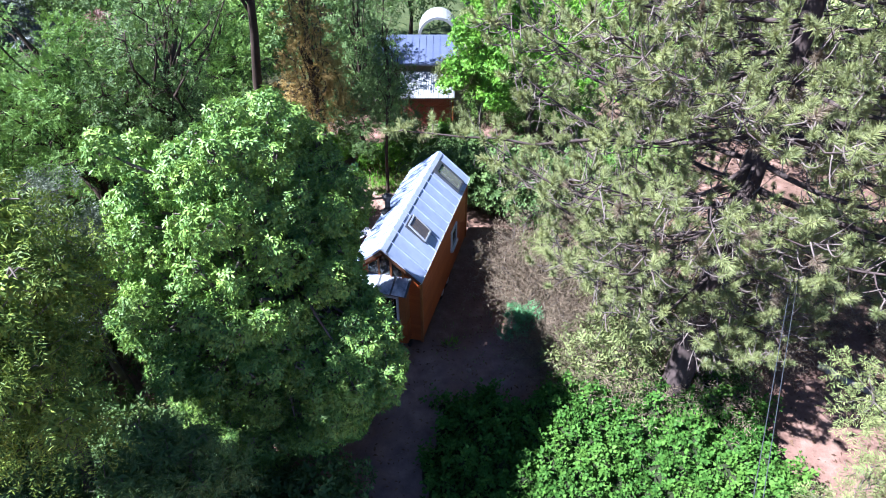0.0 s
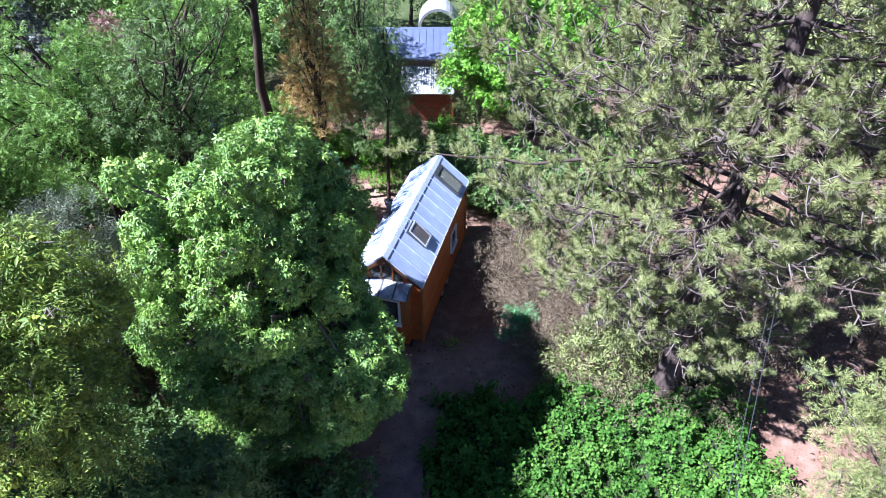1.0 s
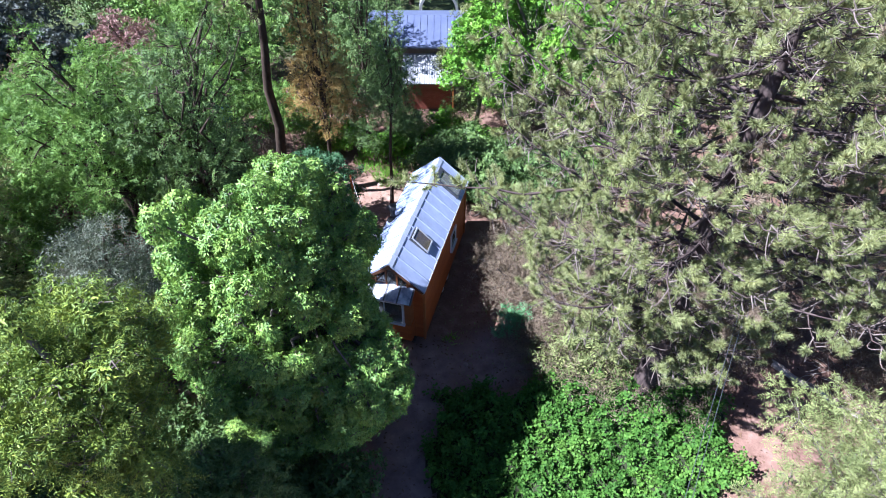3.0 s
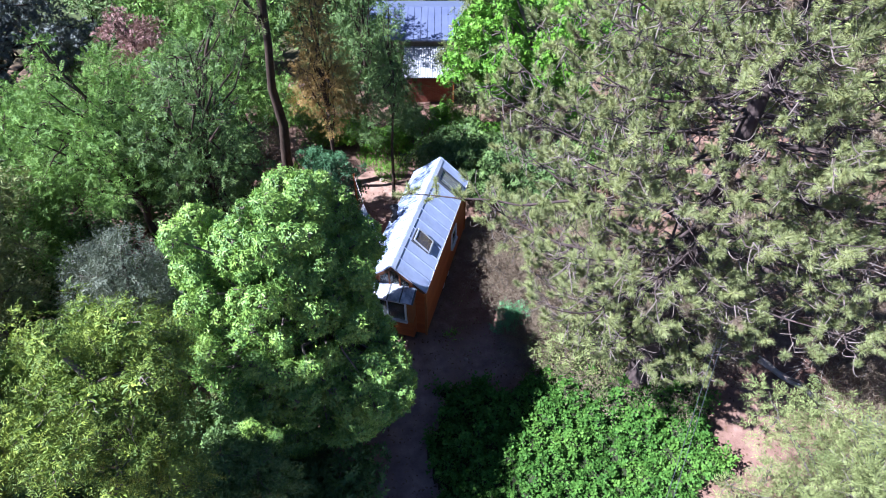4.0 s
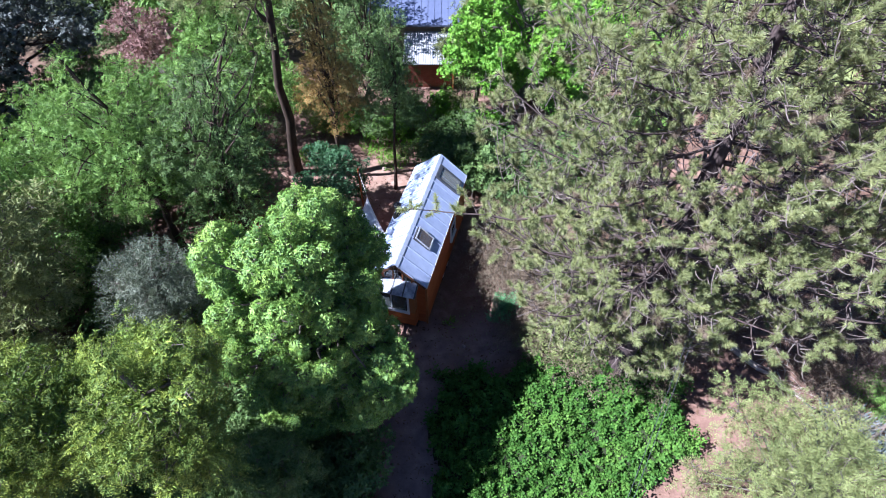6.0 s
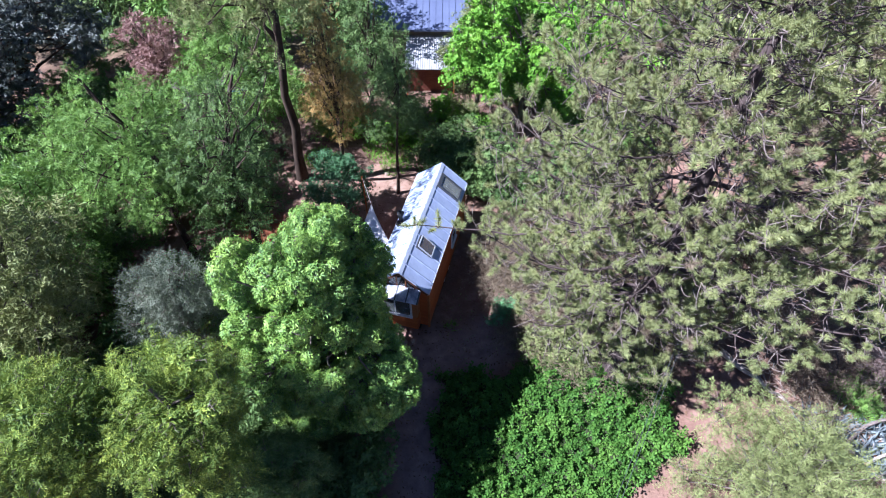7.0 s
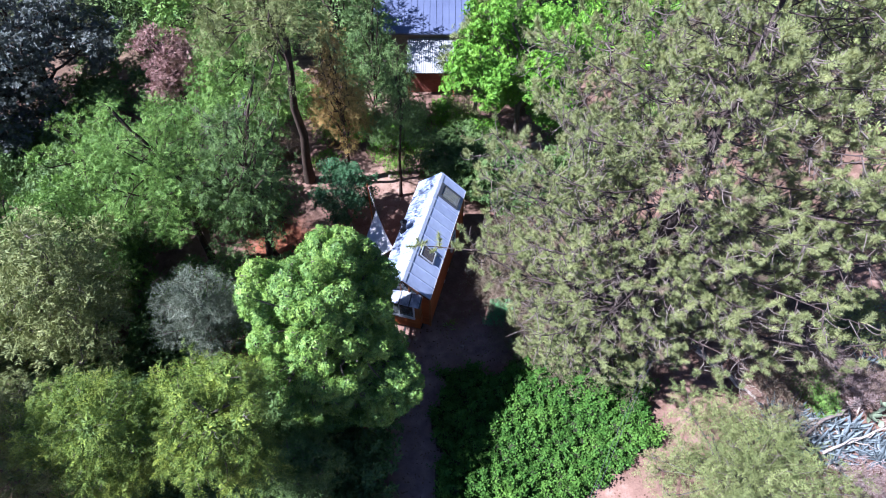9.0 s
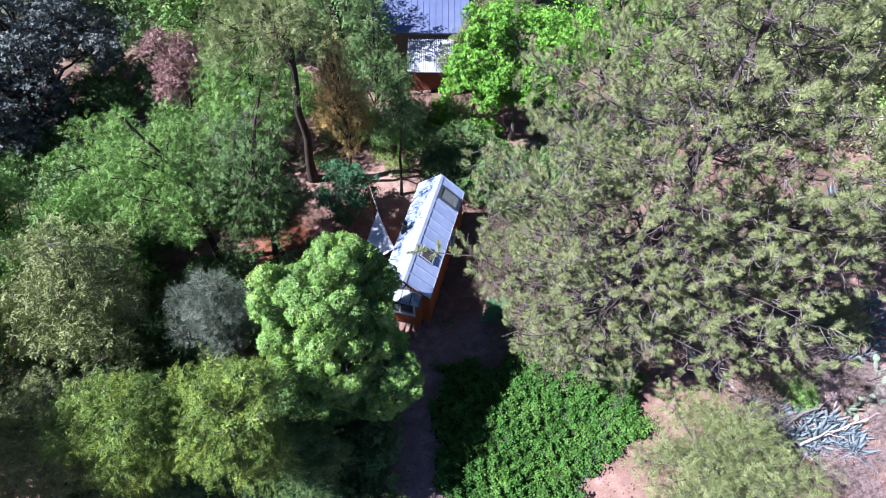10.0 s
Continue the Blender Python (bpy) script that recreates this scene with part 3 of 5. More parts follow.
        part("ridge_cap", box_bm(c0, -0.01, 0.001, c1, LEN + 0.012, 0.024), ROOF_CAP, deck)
        if sx > 0:
            # near skylight: a propped-open sash over a black plate that gives the unlit opening
            w1 = part("skylight", box_bm(0.30, 1.72, 0.002, 1.16, 2.42, 0.075), FRAME_DARK, top, "open skylight with pale sash", deck_m)
            part("well_dark_plate", box_bm(0.34, 1.76, 0.06, 1.12, 2.38, 0.0775), STEEL_BLACK, w1)
            bm = bmesh.new()
            for ext in ((0.0, 0.0, 0, 0.86, 0.05, 0.04), (0.0, 0.65, 0, 0.86, 0.70, 0.04), (0.0, 0.05, 0, 0.05, 0.65, 0.04), (0.81, 0.05, 0, 0.86, 0.65, 0.04)):
                box(bm, *ext)
            part("sash", bm, ALU, w1, m=pose(0.34, 1.72, 0.13, 0, 4, 0))
            part("pane", box_bm(0.05, 0.05, 0.012, 0.81, 0.65, 0.022), GLASS_BROWN, w1, m=pose(0.34, 1.72, 0.13, 0, 4, 0))
            # far skylight: fixed pane in a wide dark frame
            bm = bmesh.new()
            for ext in ((0.16, 5.66, 0.0, 0.34, 6.56, 0.10), (1.44, 5.66, 0.0, 1.52, 6.56, 0.10), (0.34, 5.66, 0.0, 1.44, 5.76, 0.10), (0.34, 6.46, 0.0, 1.44, 6.56, 0.10)):
                box(bm, *ext)
            w2 = part("skylight", bm, FRAME_DARK, top, "closed skylight in a wide dark frame", deck_m)
            part("pane", box_bm(0.34, 5.76, 0.02, 1.44, 6.46, 0.07), GLASS_SMOKE, w2)
    # stove pipe with cowl
    bm = bmesh.new()
    bmesh.ops.create_cone(bm, cap_ends=True, segments=16, radius1=0.10, radius2=0.10, depth=0.75, matrix=pose(-1.05, 3.55, 3.80))
    bmesh.ops.create_cone(bm, cap_ends=True, segments=16, radius1=0.15, radius2=0.15, depth=0.16, matrix=pose(-1.05, 3.55, 4.17))
    bmesh.ops.create_cone(bm, cap_ends=True, segments=16, radius1=0.18, radius2=0.06, depth=0.09, matrix=pose(-1.05, 3.55, 4.30))
    bmesh.ops.create_cone(bm, cap_ends=True, segments=16, radius1=0.26, radius2=0.12, depth=0.20, matrix=pose(-1.05, 3.55, 3.62))
    part("stove_pipe", bm, STEEL_BLACK, top, "black steel stove pipe with cowl")
    # trailer
    bm = bmesh.new()
    for x in (-0.8, 0.8):
        box(bm, x - 0.05, 0.0, 0.30, x + 0.05, Y1 - 0.1, FLOOR_Z - 0.06)
    for y in (0.4, 2.2, 4.4, 6.4):
        box(bm, -1.0, y, 0.32, 1.0, y + 0.08, FLOOR_Z - 0.062)
    chassis = part("trailer_frame", bm, TRAILER, top)
    bm = bmesh.new()
    box(bm, -0.05, -1.15, 0.32, 0.05, 0.3, 0.42)
    box(bm, -0.09, -1.28, 0.36, 0.09, -1.12, 0.48)
    part("tow_bar", bm, TRAILER, chassis)
    for x in (-1.08, 1.08):
        for y in (3.2, 4.0):
            bm = bmesh.new()
            bmesh.ops.create_cone(bm, cap_ends=True, segments=24, radius1=0.34, radius2=0.34, depth=0.20, matrix=pose(x, y, 0.345, 0, 90, 0))
            bmesh.ops.bevel(bm, geom=[e for e in bm.edges if e.calc_face_angle(0) > 1], offset=0.04, segments=2, affect='EDGES')
            wheel = part("wheel", bm, RUBBER, top)
            bm = bmesh.new()
            s = 1 if x > 0 else -1
            bmesh.ops.create_cone(bm, cap_ends=True, segments=18, radius1=0.19, radius2=0.15, depth=0.03, matrix=pose(x + s * 0.11, y, 0.345, 0, s * 90, 0))
            part("rim", bm, ALU, wheel)
    return top


tiny_house((-1.979, 14.655, 0.0), -14.7)

# shade sail between the house and the trees
def shade_sail():
    A, B, C = (np.array(p) for p in ((-3.80, 20.60, 2.55), (-2.62, 17.45, 3.22), (-4.75, 16.3, 2.45)))
    top = thing("shade_sail", A, "grey triangular shade sail stretched beside the house", "shade sail")
    n = 14
    V, idx = [], {}
    for a in range(n + 1):
        for b in range(n + 1 - a):
            u, v = a / n, b / n
            w = 1 - u - v
            p = A * u + B * v + C * w
            cen = (A + B + C) / 3
            pull = 0.55 * (u * v + v * w + w * u) - 1.65 * u * v * w * 3
            p = p + (cen - p) * np.clip(pull, 0, 1) * 0.35
            p[2] -= 0.5 * u * v * w * 3
            idx[a, b] = len(V)
            V.append(p)
    F = []
    for a in range(n):
        for b in range(n - a):
            F.append((idx[a, b], idx[a + 1, b], idx[a, b + 1]))
            if a + b < n - 1:
                F.append((idx[a + 1, b], idx[a + 1, b + 1], idx[a, b + 1]))
    sail = hang("cloth", mesh_of("cloth", np.array(V) - A, F, True), SAIL_CLOTH, top)
    mod = sail.modifiers.new("thickness", 'SOLIDIFY')
    mod.thickness = 0.006
    w = Wood()
    w.limb(bend(A, A + [-0.5, 1.2, 0.7], -0.03), [0.008] * 6, 4)
    hang("rope", w.mesh("rope", A), FRAME_WHITE, top)
    w = Wood()
    w.limb([A + [-0.5, 1.2, -2.6], A + [-0.52, 1.22, 0.8]], [0.05, 0.045], 8)
    hang("post", w.mesh("post", A), TIMBER, top)


shade_sail()

# ---- trees ----
big = lobes_on((-4.85, 10.9, 6.1), (2.6, 2.6, 4.0), 290, 0.345, -0.75, 1.25, 0.74, (0.77, 1.03))
big = [c for c in big if math.dist(c[:3], (-6.15, 12.2, 9.0)) > 0.6]
arms = [(-1.75, 9.6, 5.9, 0.55, 0.55, 0.7), (-1.95, 8.9, 5.2, 0.65, 0.6, 0.75), (-1.6, 9.3, 4.8, 0.65, 0.65, 0.8), (-2.4, 8.8, 4.4, 0.8, 0.7, 0.8),
        (-4.4, 12.8, 9.4, 0.7, 0.7, 0.7), (-4.1, 13.2, 8.8, 0.7, 0.7, 0.8), (-4.8, 12.6, 8.9, 0.7, 0.7, 0.8), (-7.0, 11.9, 8.8, 0.6, 0.6, 0.7),
        (-2.9, 9.2, 4.9, 0.9, 0.8, 1.0), (-2.6, 10.2, 4.6, 0.8, 0.8, 0.9), (-2.9, 9.6, 3.6, 0.9, 0.8, 1.0),
        (-2.8, 13.0, 7.3, 0.8, 0.8, 0.9), (-3.3, 13.5, 7.5, 0.8, 0.7, 0.9), (-3.3, 13.1, 8.4, 0.7, 0.7, 0.8), (-2.8, 11.6, 4.6, 0.8, 0.8, 0.9), (-3.0, 13.3, 6.0, 0.8, 0.7, 0.9),
        (-3.2, 9.2, 2.7, 0.9, 0.8, 0.9), (-2.5, 9.6, 2.8, 0.8, 0.8, 0.9), (-4.4, 9.1, 2.4, 0.9, 0.8, 0.9), (-5.6, 9.3, 2.8, 0.9, 0.8, 0.9)]
for c in arms:
    big.append((*c[:3], 0.7 * c[3], 0.7 * c[4], 0.7 * c[5]))
    for d in ball(9):
        q = RNG.uniform(0.28, 0.42)
        big.append((c[0] + 0.75 * d[0] * c[3], c[1] + 0.75 * d[1] * c[4], c[2] + 0.75 * d[2] * c[5], q, q, 1.3 * q))
tree("broadleaf_tree", "dense rounded evergreen tree with glossy drooping green leaves", on(-4.6, 11.0), big, LEAF_BIG, BARK_GREY, "whorl",
     0.26, 0.3, 50, 0.125, 0.046, 6, droop=0.6, inner=0.15, sub=False)


def pine():
    base = np.array(on(7.1, 11.7))
    top = thing("pine_tree", base, "tall spreading pine with long grey-green needle tufts", "pine tree")
    way = np.array([base - [0, 0, 0.3], (7.25, 11.9, 3.0), (7.5, 12.3, 6.9), (8.1, 13.2, 10.8), (8.8, 14.2, 14.4), (9.4, 15.1, 17.6), (9.8, 15.8, 20.5), (10.0, 16.1, 22.5)])
    rad = np.array([0.46, 0.38, 0.31, 0.24, 0.17, 0.12, 0.07, 0.03])
    wood, twigs = Wood(), Wood()
    wood.limb(way, rad, 12)
    TP, TA = [], []
    z, turn = 4.9, 0.3
    while z < 21.5:
        c = np.array([np.interp(z, way[:, 2], way[:, q]) for q in range(3)])
        r0 = float(np.interp(z, way[:, 2], rad))
        n = 5 if z < 17 else 4
        ways = [turn + b * 2 * np.pi / n + RNG.normal(0, 0.22) for b in range(n)]
        ways += [a for h, a in ((8.5, -0.1), (9.8, 0.08), (10.4, -0.28), (11.2, -0.12)) if z <= h < z + 0.62]
        for az in ways:
            if (np.sin(az) < -0.3 and z < 13 and RNG.random() < 0.15) or (np.cos(az) > 0.1 and z < 8.5 and RNG.random() < 0.4):
                continue
            w = np.array([np.cos(az), np.sin(az), 0])
            front = np.interp(z, [4, 6, 8, 10, 14], [1.6, 2.2, 3.0, 3.7, 4.4])
            side = (np.interp(z, [4, 6, 8], [4.8, 6.0, 7.4]) if w[0] < 0 else np.interp(z, [4, 6, 8], [5.0, 7.0, 9.6])) * abs(w[0]) ** 2 + (front if w[1] < 0 else 8.2) * abs(w[1]) ** 2
            prof = np.interp(z, [4, 6, 10, 14, 18, 22], [0.80, 0.98, 1.0, 0.88, 0.58, 0.15])
            ln = side * prof * RNG.uniform(0.74, 0.99)
            lift = np.interp(z, [4, 10, 22], [-0.06, 0.08, 0.6])
            k = 9
            t = np.linspace(0, 1, k)
            curve = c + w * (t * ln)[:, None]
            curve[:, 2] += ln * (lift * t - 0.10 * np.sin(np.pi * t) + 0.10 * t ** 3)
            sidew = np.cross(w, [0, 0, 1])
            curve += sidew * (0.07 * ln * np.sin(t * 5 + RNG.uniform(0, 6)) * t)[:, None]
            lr = max(0.02, min(0.13, r0 * 0.42) * (ln / 8 + 0.3))
            wood.limb(curve, lr * 0.6 * np.linspace(1, 0.14, k), 6)
            m = int(4 + ln * 1.9)
            for s in range(m):
                f = 0.14 + 0.86 * (s + RNG.random()) / m
                p = np.array([np.interp(f, t, curve[:, q]) for q in range(3)])
                sgn = 1 if s % 2 else -1
                d = w * RNG.uniform(0.3, 0.9) + sidew * sgn * RNG.uniform(0.4, 1.0) + [0, 0, RNG.uniform(-0.25, 0.35)]
                d = d / np.linalg.norm(d)
                sl = (0.5 + 1.5 * (1 - f) + 0.25) * RNG.uniform(0.6, 1.15)
                e = p + d * sl + [0, 0, RNG.uniform(-0.2, 0.25)]
                wood.limb(bend(p, e, -0.08 * sl, 0.06, 4), np.linspace(0.022, 0.010, 4), 4)
                for _ in range(3):
                    a0 = p + (e - p) * RNG.uniform(0.1, 0.9)
                    u = unit(d * 0.5 + RNG.normal(0, 0.7, 3) + [0, 0, 0.2]) * RNG.uniform(0.3, 0.75)
                    v = unit(np.cross(u, ball(1)[0])) * RNG.uniform(0.12, 0.35)
                    g_ = np.linspace(0, 1, 7)[:, None]
                    twigs.limb(a0 + u * np.sin(1.7 * g_) + v * (1 - np.cos(2.6 * g_)) * 0.5 - np.array([0, 0, 0.22]) * np.sin(3.1 * g_), np.linspace(0.017, 0.007, 7), 3)
                for q in range(int(1.6 + sl * 1.8) if f > 0.33 else RNG.integers(1, 5)):
                    g = RNG.uniform(0.2, 1.0) if q else 1.0
                    a0 = p + (e - p) * g
                    u = d * 0.6 + RNG.normal(0, 0.6, 3) + [0, 0, 0.35]
                    u = u / np.linalg.norm(u)
                    tl = RNG.uniform(0.22, 0.65)
                    tip = a0 + u * tl + [0, 0, 0.10]
                    u = u + np.array([0, 0, 0.5])
                    u = u / np.linalg.norm(u)
                    twigs.limb(np.stack([a0, a0 + (tip - a0) * 0.55 - [0, 0, 0.06 + 0.1 * tl], tip]), [0.020, 0.016, 0.011], 3)
                    TP.append(tip)
                    TA.append(u)
        turn += 1.1
        z += 0.62 if z < 12 else 0.75
    # a long thin limb that hangs over the house roof
    reach_ = bend((7.8, 12.8, 9.4), (-1.04, 13.03, 9.26), -0.3, 0.05, 12)
    wood.limb(reach_, np.linspace(0.07, 0.015, 12), 6)
    for q in range(5, 12):
        for _ in range(3):
            u = unit(RNG.normal(0, 0.7, 3) + [-0.3, 0, 0.5])
            tip = reach_[q] + u * RNG.uniform(0.15, 0.5)
            twigs.limb(np.stack([reach_[q], reach_[q] + (tip - reach_[q]) * 0.6 - [0, 0, 0.05], tip]), [0.018, 0.014, 0.010], 3)
            TP.append(tip)
            TA.append(u)
    hang("trunk", wood.mesh("trunk", base), BARK_PINE, top)
    hang("brushwood", twigs.mesh("brushwood", base), BARK_TWIG, top, "pale grey bare twigs")
    TP, TA = np.array(TP), np.array(TA)
    dead = RNG.random(len(TP)) < 0.03
    for sel, title, mat, tag in ((~dead, "crown", LEAF_PINE, ""), (dead, "dead_foliage", LEAF_DRY, "rust brown dead needles")):
        hang(title, tufts(title, TP[sel], TA[sel], base), mat, top, tag)


def tufts(title, TP, TA, base, k=190):
    """A round brush of slender needles along the last stretch of every twig."""
    n = len(TP)
    A = unit(TA + [0, 0, 0.1])
    x = unit(np.cross(A, ball(n)))
    y = np.cross(A, x)
    f = np.broadcast_to((np.arange(k) + 0.5) / k, (n, k))
    ang = RNG.uniform(0, 2 * np.pi, (n, k))
    opn = np.clip(1.6 - 1.25 * f + RNG.normal(0, 0.25, (n, k)), 0.03, 1.75)
    D = A[:, None] * np.cos(opn)[..., None] + (np.cos(ang)[..., None] * x[:, None] + np.sin(ang)[..., None] * y[:, None]) * np.sin(opn)[..., None]
    D[..., 2] -= 0.10
    D = unit(D)
    size = RNG.uniform(0.85, 1.35, (n, 1, 1))
    P = TP[:, None] - A[:, None] * (0.24 * (1 - f))[..., None] * size
    L = RNG.uniform(0.14, 0.19, (n, k, 1)) * size
    S = unit(np.cross(D, ball(n * k).reshape(n, k, 3))) * 0.0070
    V = np.stack([P - S, P + S, P + D * L], 2).reshape(-1, 3)
    return mesh_of(title, V - base, np.arange(len(V)).reshape(-1, 3))


pine()

T = tree
T("pepper_tree", "feathery yellow-green pepper tree with hanging sprays", on(-7.0, 6.4), lobes_on((-7.0, 6.4, 9.0), (1.5, 1.8, 2.1), 40, 0.55, -0.55, 0.9, 0.8),
  LEAF_PEPPER, BARK_GREY, "spray", 0.2, 0.4, 23, 0.09, 0.020, 15, 0.7, 0.6, inner=0.4, heart=7)
T("pepper_tree", "feathery green pepper tree with hanging sprays", on(-10.4, 6.1), lobes_on((-10.4, 6.0, 9.1), (2.1, 1.6, 2.1), 44, 0.55, -0.55, 0.9, 0.8),
  LEAF_PEPPER, BARK_GREY, "spray", 0.2, 0.4, 23, 0.09, 0.020, 15, 0.7, 0.6, inner=0.4, heart=7)
# the low peppers take the dark conifer leaf: their shade is in its colour
T("pepper_tree", "feathery pepper tree with leaves darkened for shade", on(-5.2, 5.8), lobes_on((-5.2, 6.0, 5.2), (1.0, 1.3, 1.8), 24, 0.5, -0.9, 0.9, 0.8),
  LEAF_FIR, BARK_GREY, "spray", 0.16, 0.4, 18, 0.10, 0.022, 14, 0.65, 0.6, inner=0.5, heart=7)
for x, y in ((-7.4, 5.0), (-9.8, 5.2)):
    T("pepper_tree", "feathery sapling under taller trees, leaves darkened for shade", on(x, y), lobes_on((x, y, 4.2), (1.4, 1.3, 2.0), 20, 0.55, -0.9, 0.9, 0.8),
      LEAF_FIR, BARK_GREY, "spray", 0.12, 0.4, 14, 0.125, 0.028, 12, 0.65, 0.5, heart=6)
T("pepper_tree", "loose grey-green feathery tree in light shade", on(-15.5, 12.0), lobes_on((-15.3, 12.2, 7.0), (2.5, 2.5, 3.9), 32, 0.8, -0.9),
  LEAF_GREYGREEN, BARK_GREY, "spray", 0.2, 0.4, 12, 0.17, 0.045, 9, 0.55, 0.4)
# same darkened leaf, for the shade below the tall peppers
T("pepper_tree", "low feathery tree under taller trees, leaves darkened for shade", on(-6.3, 6.0), lobes_on((-6.2, 6.0, 2.6), (2.0, 1.6, 1.9), 22, 0.6, -0.7, 0.8, 0.75),
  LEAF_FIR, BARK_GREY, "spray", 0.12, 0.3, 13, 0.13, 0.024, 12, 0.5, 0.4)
T("olive_tree", "silvery grey olive tree with thin upright twigs", on(-10.0, 11.9), lobes_on((-9.9, 11.9, 6.0), (1.55, 1.5, 2.5), 26, 0.55, -0.8),
  LEAF_OLIVE, BARK_GREY, "spray", 0.14, 0.3, 30, 0.11, 0.026, 10, 0.6, -0.05, up=0.9)
# the listed small high lobes are added to cast dapples on the house roof
T("acacia_tree", "fine-leaved dark green acacia tree with dark trunk", on(-9.6, 18.4), lobes_on((-9.1, 17.6, 7.0), (2.1, 2.2, 4.2), 36, 0.66, -0.55) + [(-7.4, 17.8, 11.2, 0.4, 0.4, 0.3), (-7.6, 18.8, 11.5, 0.4, 0.4, 0.3), (-7.1, 18.5, 10.8, 0.35, 0.35, 0.3), (-8.1, 17.2, 11.6, 0.4, 0.4, 0.3), (-7.9, 19.6, 11.9, 0.4, 0.4, 0.3), (-7.0, 19.5, 10.9, 0.35, 0.35, 0.3), (-7.7, 16.9, 10.9, 0.4, 0.4, 0.3), (-7.9, 15.9, 10.5, 0.35, 0.35, 0.3), (-8.3, 15.2, 10.8, 0.35, 0.35, 0.3), (-8.5, 16.4, 11.2, 0.4, 0.4, 0.3), (-7.2, 16.2, 9.8, 0.3, 0.3, 0.3)],
  LEAF_FIR, BARK_DARK, "spray", 0.2, 0.3, 13, 0.12, 0.034, 12, 0.5, 0.25)
T("acacia_tree", "broad fine-leaved bright green acacia tree", on(-13.2, 19.0), lobes_on((-12.7, 18.4, 7.7), (3.4, 3.2, 3.3), 66, 0.64, -0.8, 0.6, 0.5, (0.55, 1.14)),
  LEAF_ACACIA, BARK_DARK, "spray", 0.2, 0.3, 14, 0.095, 0.027, 16, 0.55, 0.25, heart=1.2)
T("acacia_tree", "fine-leaved green acacia tree at the clearing edge", on(-17.8, 20.8), lobes_on((-17.3, 20.8, 5.8), (2.5, 2.4, 3.2), 40, 0.6, -0.8, 0.6, 0.5, (0.5, 1.16)),
  LEAF_ACACIA, BARK_DARK, "spray", 0.18, 0.3, 11, 0.13, 0.038, 11, 0.5, 0.25, heart=1.2)
T("acacia_tree", "feathery green acacia tree behind the clearing", on(-11.4, 28.0), lobes_on((-11.3, 28.0, 5.8), (2.7, 2.5, 3.2), 32, 0.85, -0.8),
  LEAF_ACACIA, BARK_DARK, "spray", 0.18, 0.3, 10, 0.14, 0.042, 11, 0.55, 0.25)
T("tall_pine", "tall dark-trunked conifer with a high loose crown", on(-8.6, 25.3), lobes_on((-8.4, 23.6, 12.4), (3.0, 2.8, 1.2), 34, 0.6, -0.8, 0.6, 0.3) + [(-6.9, 20.3, 11.6, 0.4, 0.4, 0.3), (-7.3, 19.4, 11.8, 0.35, 0.35, 0.3), (-7.8, 20.6, 12.2, 0.5, 0.5, 0.4), (-6.6, 19.6, 11.3, 0.3, 0.3, 0.3)],
  LEAF_GREYGREEN, BARK_DARK, "spray", 0.30, 0.62, 15, 0.14, 0.028, 11, 0.5, 0.1, lean=(-7.7, 24.5, 10.6))


T("acacia_tree", "green acacia tree in the shade of taller trees", on(-20.8, 13.6), lobes_on((-20.6, 13.6, 5.4), (2.8, 2.8, 3.4), 34, 0.8, -0.8), LEAF_ACACIA, BARK_DARK, "spray",
  0.18, 0.3, 11, 0.17, 0.05, 9, 0.5, 0.3)
T("acacia_tree", "bright green acacia sapling at the wood's edge", on(-17.2, 16.2), lobes_on((-17.0, 16.4, 5.6), (2.0, 2.0, 3.2), 26, 0.7, -0.8), LEAF_ACACIA, BARK_DARK, "spray",
  0.14, 0.3, 13, 0.15, 0.045, 9, 0.5, 0.3)
T("pepper_tree", "grey-green feathery tree in deep shade", on(-15.4, 6.6), lobes_on((-15.3, 6.7, 5.4), (2.3, 2.2, 3.2), 28, 0.75, -0.8), LEAF_GREYGREEN, BARK_GREY, "spray",
  0.16, 0.3, 12, 0.14, 0.03, 11, 0.5, 0.5)
T("acacia_tree", "sunlit yellow-green acacia tree at the wood's edge", on(-23.0, 17.8), lobes_on((-22.8, 17.8, 4.6), (2.3, 2.2, 2.9), 26, 0.75, -0.8), LEAF_ACACIA, BARK_DARK, "spray",
  0.16, 0.3, 10, 0.16, 0.05, 9, 0.5, 0.3)


def cone_lobes(x, y, z0, z1, r, n, lean=0.0):
    out = []
    for q in range(n):
        f = (q + 0.5) / n
        a = q * 2.4
        rr = r * (1 - 0.8 * f) * 0.75
        s = 0.34 + r * 0.24 * (1 - f)
        out.append((x + rr * np.cos(a), y - lean * f + rr * np.sin(a), z0 + (z1 - z0) * f, s, s, s))
    return out


T("conifer", "half-dead conifer with rust brown and green foliage", on(-5.9, 25.3), cone_lobes(-5.6, 24.9, 4.8, 11.9, 1.6, 32, 1.6), LEAF_BROWN, BARK_DARK, "spray",
  0.13, 0.3, 16, 0.13, 0.026, 11, 0.45, 0.3)
T("conifer", "slender dark green conifer behind the house", on(-2.75, 24.0), cone_lobes(-2.4, 24.3, 4.6, 10.4, 1.45, 24), LEAF_FIR, BARK_DARK, "spray",
  0.09, 0.4, 15, 0.12, 0.028, 11, 0.4, 0.3)
T("conifer", "dark green conifer beside the far building", on(-4.4, 29.4), cone_lobes(-4.4, 29.4, 1.5, 11.0, 2.6, 30), LEAF_FIR, BARK_DARK, "spray",
  0.14, 0.3, 13, 0.16, 0.045, 10, 0.55, 0.3)
